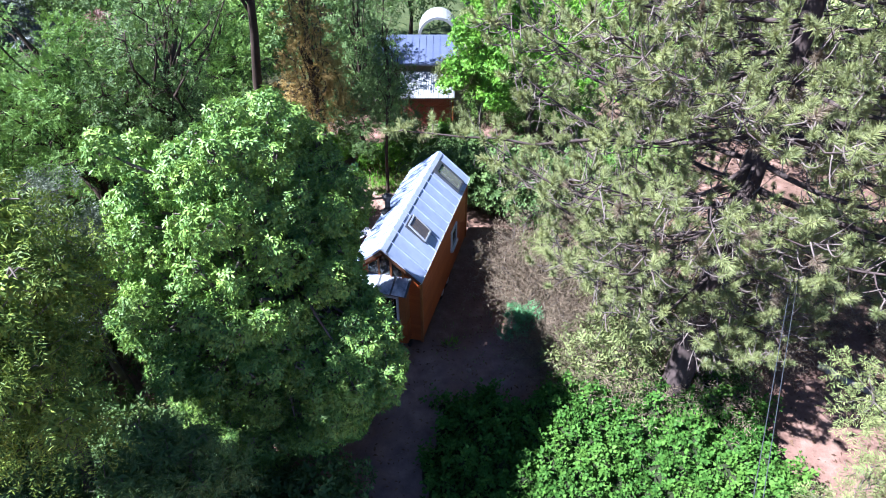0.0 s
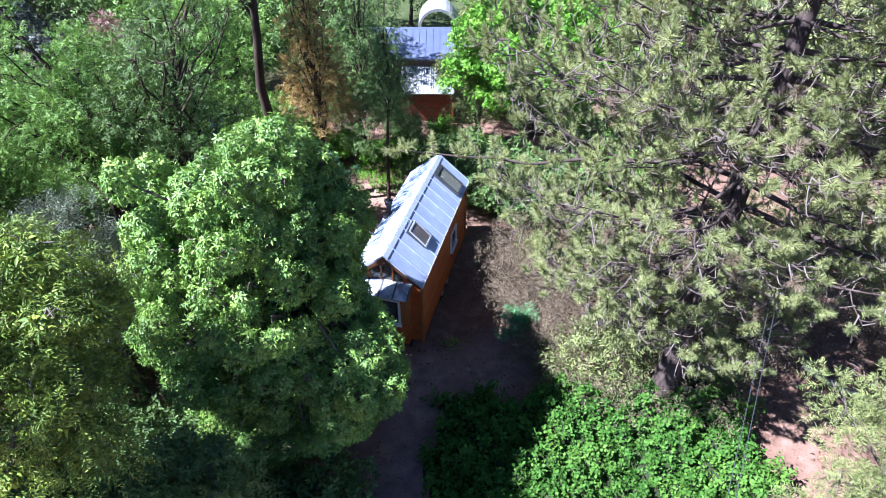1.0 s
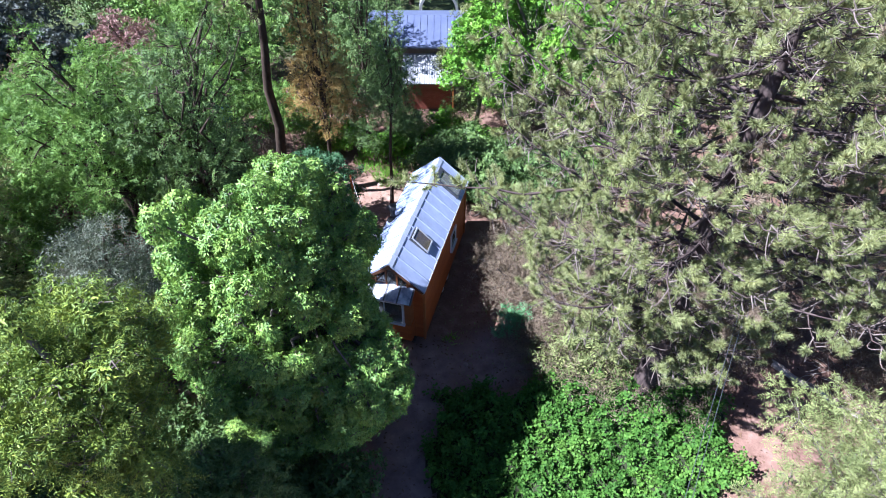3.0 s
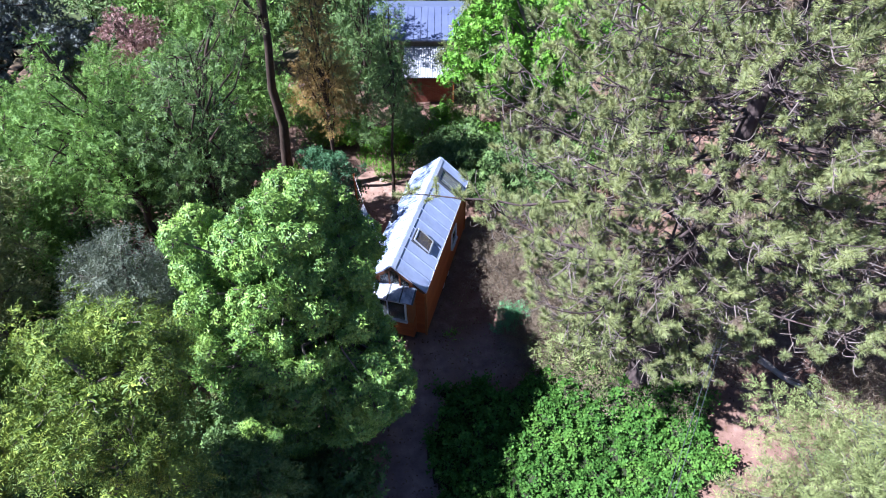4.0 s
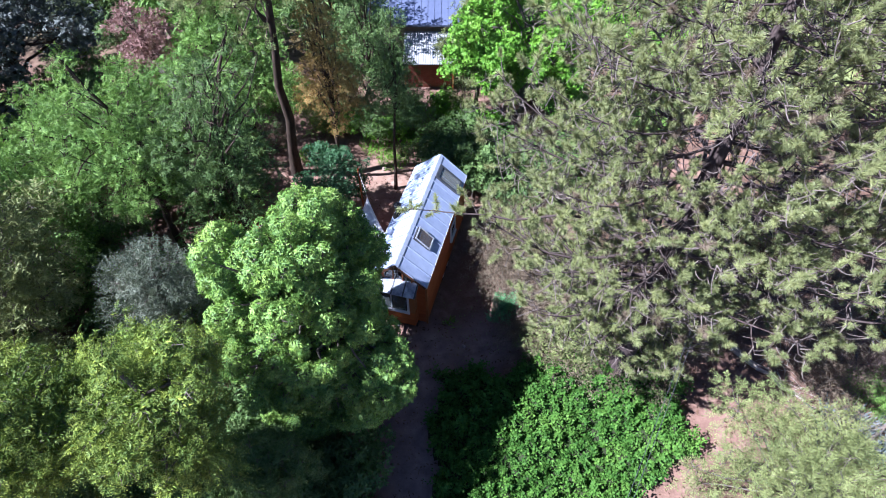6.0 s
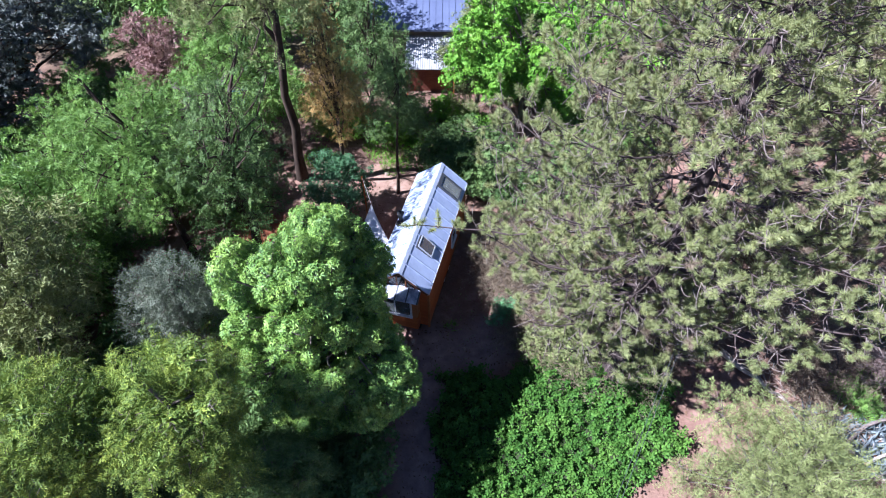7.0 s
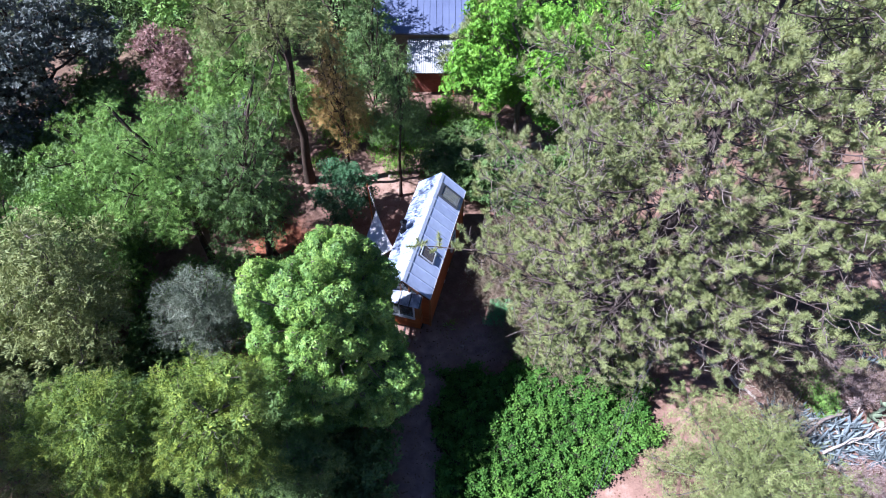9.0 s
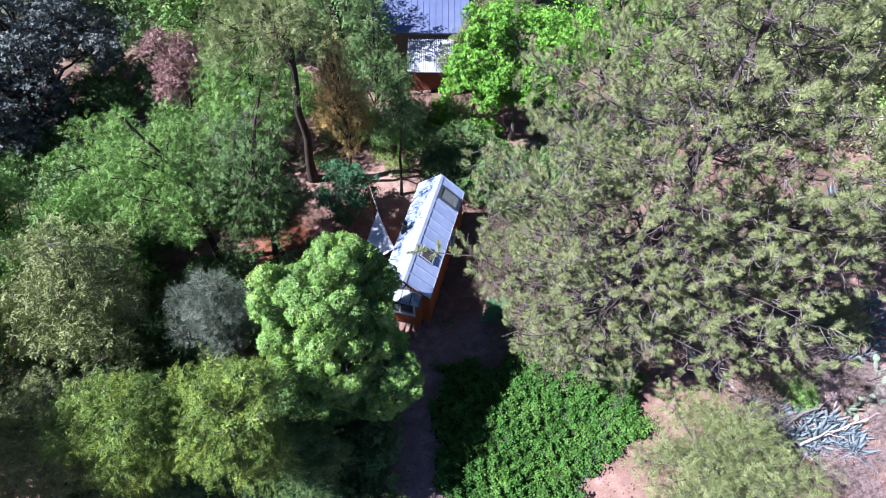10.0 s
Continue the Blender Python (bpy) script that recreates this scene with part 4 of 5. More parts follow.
T("maple_tree", "bright fresh green broadleaf tree", on(4.7, 29.3), lobes_on((4.5, 29.2, 6.2), (4.2, 3.2, 3.4), 62, 0.75, -0.8), LEAF_MAPLE, BARK_GREY, "whorl",
  0.2, 0.35, 22, 0.145, 0.08, 6, droop=0.3)
T("weeping_tree", "pale green weeping tree beside the far building", on(2.0, 31.4), lobes_on((2.0, 31.3, 5.2), (1.8, 1.7, 3.6), 26, 0.65, -0.9), LEAF_GREYGREEN, BARK_GREY, "spray",
  0.15, 0.4, 14, 0.15, 0.04, 10, 0.6, 0.8)
T("purple_leaf_tree", "small purple-leaved plum tree", on(-17.0, 29.0), lobes_on((-16.6, 29.6, 5.2), (1.9, 1.8, 2.7), 28, 0.6, -0.8), LEAF_RED, BARK_DARK, "spray",
  0.1, 0.3, 16, 0.13, 0.06, 8, 0.4, 0.2)
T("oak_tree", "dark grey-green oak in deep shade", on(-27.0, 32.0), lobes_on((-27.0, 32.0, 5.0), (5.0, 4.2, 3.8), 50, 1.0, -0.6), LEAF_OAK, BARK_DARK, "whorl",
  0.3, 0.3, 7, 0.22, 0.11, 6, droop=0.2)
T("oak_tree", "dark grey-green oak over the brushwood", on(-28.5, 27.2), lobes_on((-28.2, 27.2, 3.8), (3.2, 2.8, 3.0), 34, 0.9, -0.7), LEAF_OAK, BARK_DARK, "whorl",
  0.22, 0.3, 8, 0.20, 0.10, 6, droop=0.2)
T("pepper_tree", "sunlit grey-green feathery tree above the bare earth", on(11.5, 6.1), lobes_on((11.4, 6.1, 3.8), (3.3, 2.7, 2.5), 54, 0.66, -0.7, 0.8, 0.5, (0.55, 1.08)), LEAF_GREYGREEN, BARK_GREY, "spray",
  0.16, 0.3, 17, 0.12, 0.020, 13, 0.5, 0.35)
T("bush", "dark green leafy bush on bare soil", on(-5.7, 22.1), lobes_on((-5.7, 22.1, 2.2), (1.6, 1.6, 2.1), 34, 0.46, -0.7), LEAF_BUSH, BARK_GREY, "whorl",
  0.06, 0.2, 26, 0.14, 0.06, 6, droop=0.2, category="bush")
T("bush", "small soft blue-green bush by the path", on(2.9, 15.2), lobes_on((2.9, 15.2, 0.75), (0.6, 0.6, 0.7), 16, 0.28, -0.4), LEAF_MINT, BARK_GREY, "spray",
  0.03, 0.2, 60, 0.09, 0.026, 9, 0.24, 0.0, up=0.6, category="bush")

# added outside the view, only to throw shade on the lower peppers
T("unseen_shade_tree", "unseen tall feathery tree added to shade the peppers", on(-17.6, 3.0), lobes_on((-17.6, 3.2, 12.0), (2.6, 3.2, 5.0), 56, 0.8, -0.9), LEAF_GREYGREEN, BARK_GREY, "spray",
  0.24, 0.4, 9, 0.2, 0.07, 8, 0.5, 0.3, sub=False)



def dead_tree(at, head):
    """A bare dark tree whose dry purple-grey twigs spread at the top."""
    at, head = np.array(at), np.array(head, float)
    top = thing("dead_tree", at, "bare dead tree with tangled purple-grey twigs", "tree")
    w, fine_ = Wood(), Wood()
    stem = bend(at - [0, 0, 0.2], head, 0, 0.2, 8)
    w.limb(stem, np.linspace(0.15, 0.05, 8), 8)
    for q in range(26):
        a = stem[RNG.integers(4, 8)]
        u = unit(ball(1)[0] * [1, 1, 0.5] + [0, 0, 0.35]) * RNG.uniform(0.7, 1.9)
        line = bend(a, a + u, 0.1, 0.12, 6)
        w.limb(line, np.linspace(0.04, 0.015, 6), 5)
        for _ in range(16):
            b = line[RNG.integers(1, 6)]
            v = unit(u + RNG.normal(0, 0.9, 3)) * RNG.uniform(0.25, 0.7)
            fine_.limb(bend(b, b + v, 0.05, 0.07, 4), [0.014, 0.012, 0.010, 0.007], 3)
    hang("trunk", w.mesh("trunk", at), BARK_DARK, top)
    tagged(hang("twigs", fine_.mesh("twigs", at), TWIG_PURPLE, top, "dry purple-grey twigs"), kind="stuff")


TWIG_PURPLE = bark_mat("purple_grey_twig", (0.09, 0.06, 0.065), (0.24, 0.18, 0.19), 7.0)
dead_tree(on(-9.2, 18.9), (-9.85, 19.4, 9.3))

# woodland that closes the view behind; the 16 and 17 m trees are unseen, added to shade the left
for k, (x, y, h, r, mat) in enumerate((
        (-22, 42, 10, 4.0, LEAF_FIR), (-13, 38, 9, 3.6, LEAF_ACACIA), (-7.5, 36, 10, 3.2, LEAF_FIR), (-25.5, 8.5, 16, 4.0, LEAF_GREYGREEN), (-19.8, 2.4, 16, 3.6, LEAF_GREYGREEN), (-23.0, -2.0, 17, 4.0, LEAF_FIR), (-17.5, 37.5, 8, 3.4, LEAF_ACACIA), (-21.5, 47, 10, 4.5, LEAF_ACACIA), (-29, 47, 10, 4.5, LEAF_FIR), (-26.0, 15.5, 16, 4.2, LEAF_ACACIA), (-34, 42, 10, 5.0, LEAF_OAK),
        (-26, 55, 11, 5.0, LEAF_FIR), (-14, 52, 11, 5.0, LEAF_ACACIA), (-3, 54, 10, 4.5, LEAF_FIR), (8, 46, 10, 4.6, LEAF_MAPLE), (12, 36, 9, 4.0, LEAF_MAPLE),
        (19, 30, 9, 4.4, LEAF_GREYGREEN), (27, 31, 9, 4.4, LEAF_GREYGREEN), (31, 26, 9, 4.2, LEAF_ACACIA), (-22.3, 5.0, 17, 3.2, LEAF_GREYGREEN), (27, 20, 9, 4.4, LEAF_GREYGREEN),
        (-40, 60, 12, 6.0, LEAF_ACACIA), (4, 66, 11, 6.0, LEAF_ACACIA),
        (-20, 70, 12, 7.0, LEAF_FIR))):
    T("woodland_tree", "leafy green tree, surrounding woodland and added shade casters", on(x, y), lobes_on((x, y, h * 0.58), (r, r, h * 0.40), 30, r * 0.27, -0.8), mat, BARK_DARK, "spray",
      0.2, 0.3, 1.5, 0.34, 0.12, 8, 0.8, 0.3, group="surrounding woodland", sub=False)

# understorey: five kinds of bush, each set out again and again


def bush(name, label, leaf, r, h, n, style, per, ll, lw, m, reach, droop, at, up=0.3):
    x, y, _ = at
    return tree(name, label, at, lobes_on((x, y, at[2] + h * 0.5), (r, r, h * 0.5), n, r * 0.36, -0.4), leaf, BARK_GREY, style, 0.05, 0.15, per, ll, lw, m, reach, droop,
                up=up, category="bush", group="undergrowth", twigs=2, sub=False)


GREEN = bush("shrub", "loose green woodland shrub", LEAF_ACACIA, 1.3, 2.2, 14, "spray", 9, 0.17, 0.055, 8, 0.45, 0.2, on(-12.0, 14.8))
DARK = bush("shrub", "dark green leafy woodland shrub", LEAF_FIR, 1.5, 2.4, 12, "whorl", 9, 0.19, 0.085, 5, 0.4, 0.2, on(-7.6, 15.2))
OLIVEY = bush("shrub", "grey-green woodland shrub with feathery leaves", LEAF_GREYGREEN, 1.3, 2.0, 12, "spray", 9, 0.16, 0.045, 8, 0.45, 0.3, on(-12.8, 9.2))
DRY = bush("dry_shrub", "dry twiggy brown brush", LEAF_DRY, 1.1, 1.7, 10, "spray", 11, 0.15, 0.022, 7, 0.55, 0.2, on(5.2, 13.6))
LIME = bush("shrub", "bright green sunlit shrub", LEAF_MAPLE, 1.0, 1.4, 10, "whorl", 18, 0.14, 0.07, 6, 0.4, 0.2, on(1.3, 30.2))


def set_out(src, spots, smin=0.8, smax=1.25):
    for x, y in spots:
        s = RNG.uniform(smin, smax)
        c = copy_thing(src, pose(*on(x, y), 0, 0, RNG.uniform(0, 360)))
        c.scale = (s, s, s * RNG.uniform(0.85, 1.15))


set_out(GREEN, ((-15.0, 15.5), (-11.0, 22.0), (-16.0, 24.0), (-20.5, 17.5), (-13.0, 27.0), (-7.5, 29.5), (-21.0, 25.0), (-10.5, 32.5), (-25.0, 20.0), (-2.2, 30.4), (2.8, 34.6), (4.4, 35.2), (6.2, 34.6), (5.2, 33.2), (7.4, 33.4), (14.4, 31.6), (8.5, 28.0), (13.0, 30.5), (7.4, 26.0), (9.6, 26.2), (11.4, 27.6), (-15.4, 31.6), (-19.0, 33.4)))
set_out(DARK, ((-9.5, 14.5), (-6.4, 8.0), (-10.5, 9.4), (-13.5, 11.5), (-17.5, 17.0), (-7.2, 17.8), (-4.4, 7.2), (-5.6, 5.2), (-12.3, 16.8), (-15.5, 21.5), (-20.0, 28.0), (-11.5, 24.5),
               (4.6, 23.8), (6.2, 24.4), (2.2, 24.4), (-12.2, 22.6), (-14.8, 23.6), (-17.0, 19.0), (-16.2, 26.2), (-18.0, 25.4), (-21.4, 21.6), (-22.4, 18.2), (-12.6, 7.2), (-10.0, 7.6), (-7.4, 12.6), (-8.6, 16.4), (-16.8, 11.0), (-18.4, 8.0), (-13.0, 13.6), (-21.0, 9.4), (-13.0, 3.8), (-16.0, 4.0), (-4.6, 6.2), (-3.7, 6.9), (-6.9, 4.3), (-3.6, 8.2), (-5.2, 7.4), (-4.8, 4.0), (-8.2, 9.2), (-6.6, 9.6), (-19.2, 31.0), (-23.0, 31.0), (-21.6, 34.6), (-25.5, 36.0), (-20.6, 24.2), (1.2, 24.0), (-0.2, 25.6), (1.6, 25.2), (0.8, 27.2), (3.0, 26.6), (-18.5, 13.5), (-14.0, 7.8), (-9.2, 5.2), (3.4, 23.6), (5.4, 25.0), (-24.0, 33.0), (-16.0, 33.0), (-14.6, 9.6), (-15.2, 10.4), (-22.2, 22.6), (-23.0, 24.2), (-21.0, 20.4), (-12.4, 26.6), (-13.4, 28.2), (-15.0, 35.4), (-13.0, 34.6), (-21.4, 13.0), (-22.4, 13.9), (-28.0, 27.0), (-26.2, 23.6), (-15.4, 29.2), (-24.0, 39.0), (-24.4, 17.4), (-25.0, 27.4), (-25.8, 29.0), (-24.4, 31.0), (-26.6, 26.0), (-23.6, 26.4), (-25.4, 33.0), (-27.2, 24.6), (-28.6, 24.8), (-22.8, 11.6)))
set_out(OLIVEY, ((-17.5, 9.5), (-8.6, 10.0), (-14.2, 4.6), (-20.0, 11.0), (-3.0, 5.0), (7.0, 22.0), (10.0, 24.5), (14.0, 22.0), (12.5, 18.5), (16.5, 17.0), (6.6, 14.6), (9.4, 13.8), (11.2, 14.8), (20.0, 14.0), (6.0, 12.9), (8.8, 12.9), (4.8, 13.4), (17.5, 18.5), (15.5, 19.5), (19.5, 20.0), (18.5, 22.5), (6.0, 17.6), (8.0, 15.4), (4.2, 19.2), (10.6, 17.4), (7.6, 21.0)))
set_out(DRY, ((4.2, 14.4), (6.4, 12.9), (7.8, 12.6), (8.6, 14.0), (10.2, 12.8), (2.4, 18.6), (2.9, 20.0), (3.5, 17.2), (4.8, 16.2), (15.2, 12.4), (17.5, 15.0), (15.0, 14.5), (14.6, 9.0), (19.5, 11.0),
              (-13.5, 24.5), (-22.5, 29.0), (5.5, 19.0), (7.5, 17.5), (4.4, 18.0), (6.4, 16.4), (8.6, 16.6), (9.8, 15.4), (3.8, 20.6), (5.2, 14.9), (11.6, 16.2), (7.0, 19.6), (9.0, 18.6), (5.8, 21.6), (12.6, 14.2), (13.4, 15.6), (16.2, 13.4), (6.6, 11.7), (8.2, 11.5), (7.4, 12.3), (9.2, 12.1), (5.4, 12.5), (4.4, 13.0), (3.4, 13.6), (10.2, 13.8), (18.4, 16.6), (20.6, 18.2), (15.2, 10.8), (16.4, 11.6),  (-10.2, 28.0), (-18.0, 36.0), (3.8, 15.6), (4.2, 15.0), (4.4, 16.9), (3.3, 17.9), (3.7, 14.3), (2.6, 17.2), (3.2, 16.3), (4.9, 15.4)))
set_out(LIME, ((3.4, 27.6), (0.0, 31.4), (2.6, 29.4), (-5.6, 29.4), (-3.4, 28.6)))

# ---- creeping vine over the bank ----
EDGE = [(-0.1, 12.3), (2.2, 11.9), (4.0, 12.4), (6.0, 13.1), (8.6, 12.3), (9.5, 10.6), (9.4, 8.8), (7.6, 7.3), (6.3, 6.3), (5.3, 4.2), (4.8, 1.0), (-0.2, 1.0), (0.1, 6.0), (-0.35, 9.0)]


def inside(x, y, poly):
    x, y = x + 0.30 * np.sin(2.1 * y) + 0.16 * np.sin(5.3 * y + x), y + 0.2 * np.sin(2.7 * x + 1)
    hit = np.zeros(x.shape, bool)
    for (xa, ya), (xb, yb) in zip(poly, poly[1:] + poly[:1]):
        cross = ((ya > y) != (yb > y)) & (x < (xb - xa) * (y - ya) / (yb - ya + 1e-12) + xa)
        hit ^= cross
    return hit


def mound(x, y):
    """The height of the vine's cushions over the ground."""
    h = 0.45 + 0.27 * np.abs(np.sin(5.7 * x + 1.1 * y + 0.8 * np.sin(2.3 * y))) * np.abs(np.sin(5.1 * y - 1.7 * x + 0.9 * np.sin(2.9 * x))) * 2 - 0.1 + 0.16 * np.sin(1.7 * x + 0.6 * y) * np.cos(1.3 * y - 0.5 * x) + 0.20 * np.sin(3.9 * x - 1.0) * np.sin(3.4 * y + 0.7 * x) + 0.09 * np.sin(8.1 * x + 2 * y) * np.sin(7.3 * y)
    return h + 0.7 * np.exp(-(((x - 6.8) / 2.2) ** 2 + ((y - 11.8) / 1.4) ** 2))


def vine():
    top = thing("creeping_vine", on(4.0, 8.0), "dense bright green creeping vine covering the bank", "ground cover", kind="stuff")
    b = np.array(on(4.0, 8.0))
    gx_, gy_ = np.meshgrid(np.arange(-0.6, 10, 0.2), np.arange(0.8, 13.4, 0.2))
    ins = inside(gx_, gy_, EDGE)
    soft_ = ins.astype(float)
    for _ in range(3):
        soft_ = (soft_ + np.roll(soft_, 1, 0) + np.roll(soft_, -1, 0) + np.roll(soft_, 1, 1) + np.roll(soft_, -1, 1)) / 5
    # closed sheet under the leaves, near-black to give the shade in their gaps
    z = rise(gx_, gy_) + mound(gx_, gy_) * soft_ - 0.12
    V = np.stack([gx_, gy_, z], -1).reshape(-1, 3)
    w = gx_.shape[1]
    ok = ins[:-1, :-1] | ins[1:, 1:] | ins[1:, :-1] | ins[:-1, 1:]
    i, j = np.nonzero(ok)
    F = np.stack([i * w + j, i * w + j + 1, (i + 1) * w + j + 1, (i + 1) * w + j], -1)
    hang("stems", mesh_of("stems", V - b, F, True), VINE_SHADE, top, "near-black sheet for the shade between the leaves")
    n = 29000
    x, y = RNG.uniform(-0.8, 10.0, n), RNG.uniform(0.6, 13.6, n)
    keep = inside(x + RNG.normal(0, 0.12, n), y + RNG.normal(0, 0.12, n), EDGE)
    x, y = x[keep], y[keep]
    P = np.stack([x, y, rise(x, y) + mound(x, y) - RNG.random(len(x)) ** 1.4 * 0.5 + 0.12], -1)
    A = unit(np.stack([RNG.normal(0, 1.1, len(x)), RNG.normal(0, 1.1, len(x)), np.ones(len(x))], -1))
    Q, D, N, ln = whorls(P, A, 6, 0.125, 0.25)
    Q = Q + RNG.normal(0, 0.05, Q.shape)
    hang("leaves", leaves_mesh("leaves", Q, D, N, ln, ln * 0.75, b, 0.12), LEAF_VINE, top)


# the dark between the vine leaves, as a colour
VINE_SHADE = bark_mat("vine_gap_shade", (0.012, 0.018, 0.008), (0.04, 0.05, 0.022), 9.0, (1, 1, 1))
vine()


def grass(name, label, spots, n, length, leaf, spread_=0.5):
    """Tufts of blades round each spot."""
    P = []
    for x, y, r in spots:
        k = int(n * r * r)
        a, q = RNG.uniform(0, 6.28, k), r * np.sqrt(RNG.random(k))
        px, py = x + q * np.cos(a), y + q * np.sin(a)
        P.append(np.stack([px, py, rise(px, py) - 0.01], -1))
    P = np.concatenate(P)
    b = P[0].copy()
    D = np.stack([RNG.normal(0, spread_, len(P)), RNG.normal(0, spread_, len(P)), np.ones(len(P))], -1)
    ln = length * RNG.uniform(0.5, 1.3, len(P))
    ob = new(name, leaves_mesh(name, P, D, ball(len(P)), ln, ln * 0.10, b, 0.1))
    ob.data.materials.append(leaf)
    ob.location = b
    return tagged(ob, label, "grass", kind="stuff")


grass("grass", "bright green sunlit grass in the clearing", [(-3.4, 28.2, 1.8), (-1.2, 29.6, 1.8), (-6.8, 30.6, 1.8), (0.8, 31.4, 1.6), (0.30, 14.85, 0.28), (-10.2, 33.0, 2.0), (-7.8, 27.0, 1.0), (-3.0, 26.2, 0.9)], 420, 0.35, LEAF_GRASS)
grass("weeds", "sparse low green weeds beside the path", [(0.6, 14.6, 1.0), (1.8, 14.0, 0.9), (1.0, 16.4, 1.2), (0.4, 12.9, 0.7), (2.4, 16.2, 1.0)], 60, 0.16, LEAF_ACACIA)
grass("dead_grass", "pale dry grass and straw on the earth", [(12.5, 9.2, 1.6), (11.0, 8.0, 1.5), (18.8, 7.5, 2.0), (-9.0, 21.0, 2.5), (-4.0, 25.0, 1.5), (13.6, 12.0, 1.6), (-0.8, 10.0, 1.4), (-0.8, 6.5, 1.4)], 40, 0.14, LEAF_DRY, 1.6)


def litter():
    """Fallen leaves over the bare earth."""
    n = 26000
    x, y = RNG.uniform(-24, 21, n), RNG.uniform(3, 36, n)
    keep = ~inside(x, y, EDGE)
    x, y = x[keep], y[keep]
    P = np.stack([x, y, rise(x, y) + 0.015], -1)
    D = unit(np.stack([RNG.normal(0, 1, len(x)), RNG.normal(0, 1, len(x)), RNG.normal(0, 0.15, len(x))], -1))
    N = unit(np.stack([RNG.normal(0, 0.3, len(x)), RNG.normal(0, 0.3, len(x)), np.ones(len(x))], -1))
    ln = RNG.uniform(0.07, 0.17, len(x))
    ob = new("leaf_litter", leaves_mesh("leaf_litter", P, D, N, ln, ln * 0.45, (0, 0, 0), 0.2))
    ob.data.materials.append(LEAF_LITTER)
    tagged(ob, "dry brown fallen leaves scattered over the earth", "leaf litter", kind="stuff")


LEAF_LITTER = leaf_mat("fallen_leaf", (0.05, 0.028, 0.018), (0.13, 0.075, 0.045), (0.26, 0.18, 0.12), 0.1, 0.8, 0.15, 0.6)
litter()

# ---- agave bank ----


def agave_leaf(length, width):
    """A thick, channelled, pointed leaf along +x that curves upward."""
    k = 7
    t = np.linspace(0, 1, k)
    w = width * np.array([0.62, 0.85, 1.0, 0.95, 0.72, 0.38, 0.02]) / 2
    z = length * 0.30 * t ** 1.6
    V = []
    for a in range(k):
        x = length * t[a]
        th = 0.05 * (1 - t[a]) + 0.006
        V += [(x, -w[a], z[a] + w[a] * 0.35), (x, 0, z[a]), (x, w[a], z[a] + w[a] * 0.35), (x, 0, z[a] - th)]
    F = []
    for a in range(k - 1):
        for s in range(4):
            F.append((a * 4 + s, a * 4 + (s + 1) % 4, a * 4 + 4 + (s + 1) % 4, a * 4 + 4 + s))
    return mesh_of("leaf", V, F, True)


def agave(at):
    top = thing("agave", at, "blue-grey agave rosette with stiff pointed leaves", "agave", "agave bank")
    shapes = [agave_leaf(0.95, 0.17), agave_leaf(0.80, 0.15), agave_leaf(0.6, 0.12)]
    for q in range(20):
        me = shapes[min(2, q // 8)]
        hang("leaf", me, LEAF_AGAVE, top, m=pose(0, 0, 0.10, 0, -(4 + q * 3.6) + RNG.uniform(-4, 4), q * 137.5 + RNG.uniform(-8, 8)))
    return top


AG = agave(on(16.0, 9.6))
for x, y in ((15.9, 8.6), (16.4, 8.2), (16.9, 8.6), (17.3, 8.0), (17.7, 8.5), (18.2, 7.9), (18.6, 8.5), (16.0, 9.2), (16.8, 9.3), (17.6, 9.2), (18.9, 7.6), (15.4, 8.9), (17.0, 7.6), (18.3, 9.0),
             (19.2, 8.3), (14.7, 9.2), (14.3, 8.7), (15.0, 9.8), (21.4, 12.4), (22.2, 13.0), (21.6, 13.8), (22.6, 14.2), (21.0, 14.6), (20.4, 13.4), (21.8, 15.2), (20.6, 15.6), (19.8, 14.4), (22.8, 12.2), (23.0, 15.4),
             (25.4, 22.6), (26.3, 23.2), (25.8, 24.2), (24.8, 23.8), (20.2, 12.0), (19.4, 13.2)):
    c = copy_thing(AG, pose(*on(x, y), RNG.uniform(-12, 12), RNG.uniform(-12, 12), RNG.uniform(0, 360)))
    s = RNG.uniform(0.75, 1.2)
    c.scale = (s, s, s)


def fallen(name, label, a, b, r, mat, forks=0, group=""):
    """A fallen limb between two points, with side stubs."""
    a, b = np.asarray(a, float), np.asarray(b, float)
    top = thing(name, a, label, "log" if forks == 0 else "branch", group)
    w = Wood()
    line = bend(a, b, 0.02, 0.05, 8)
    w.limb(line, r * np.linspace(1.0, 0.6 if forks == 0 else 0.35, 8) * RNG.uniform(0.93, 1.07, 8), 9 if r > 0.06 else 5)
    hang("wood", w.mesh("wood", a), mat, top)
    for _ in range(forks):
        i = RNG.integers(1, 7)
        d = unit(b - a + RNG.normal(0, 0.6, 3) * np.linalg.norm(b - a) * 0.7)
        e = line[i] + d * RNG.uniform(0.4, 1.1) + [0, 0, 0.15]
        w = Wood()
        w.limb(bend(line[i], e, 0.0, 0.06, 5), np.linspace(r * 0.5, r * 0.15, 5), 4)
        hang("twig", w.mesh("twig", a), mat, top)
    return top


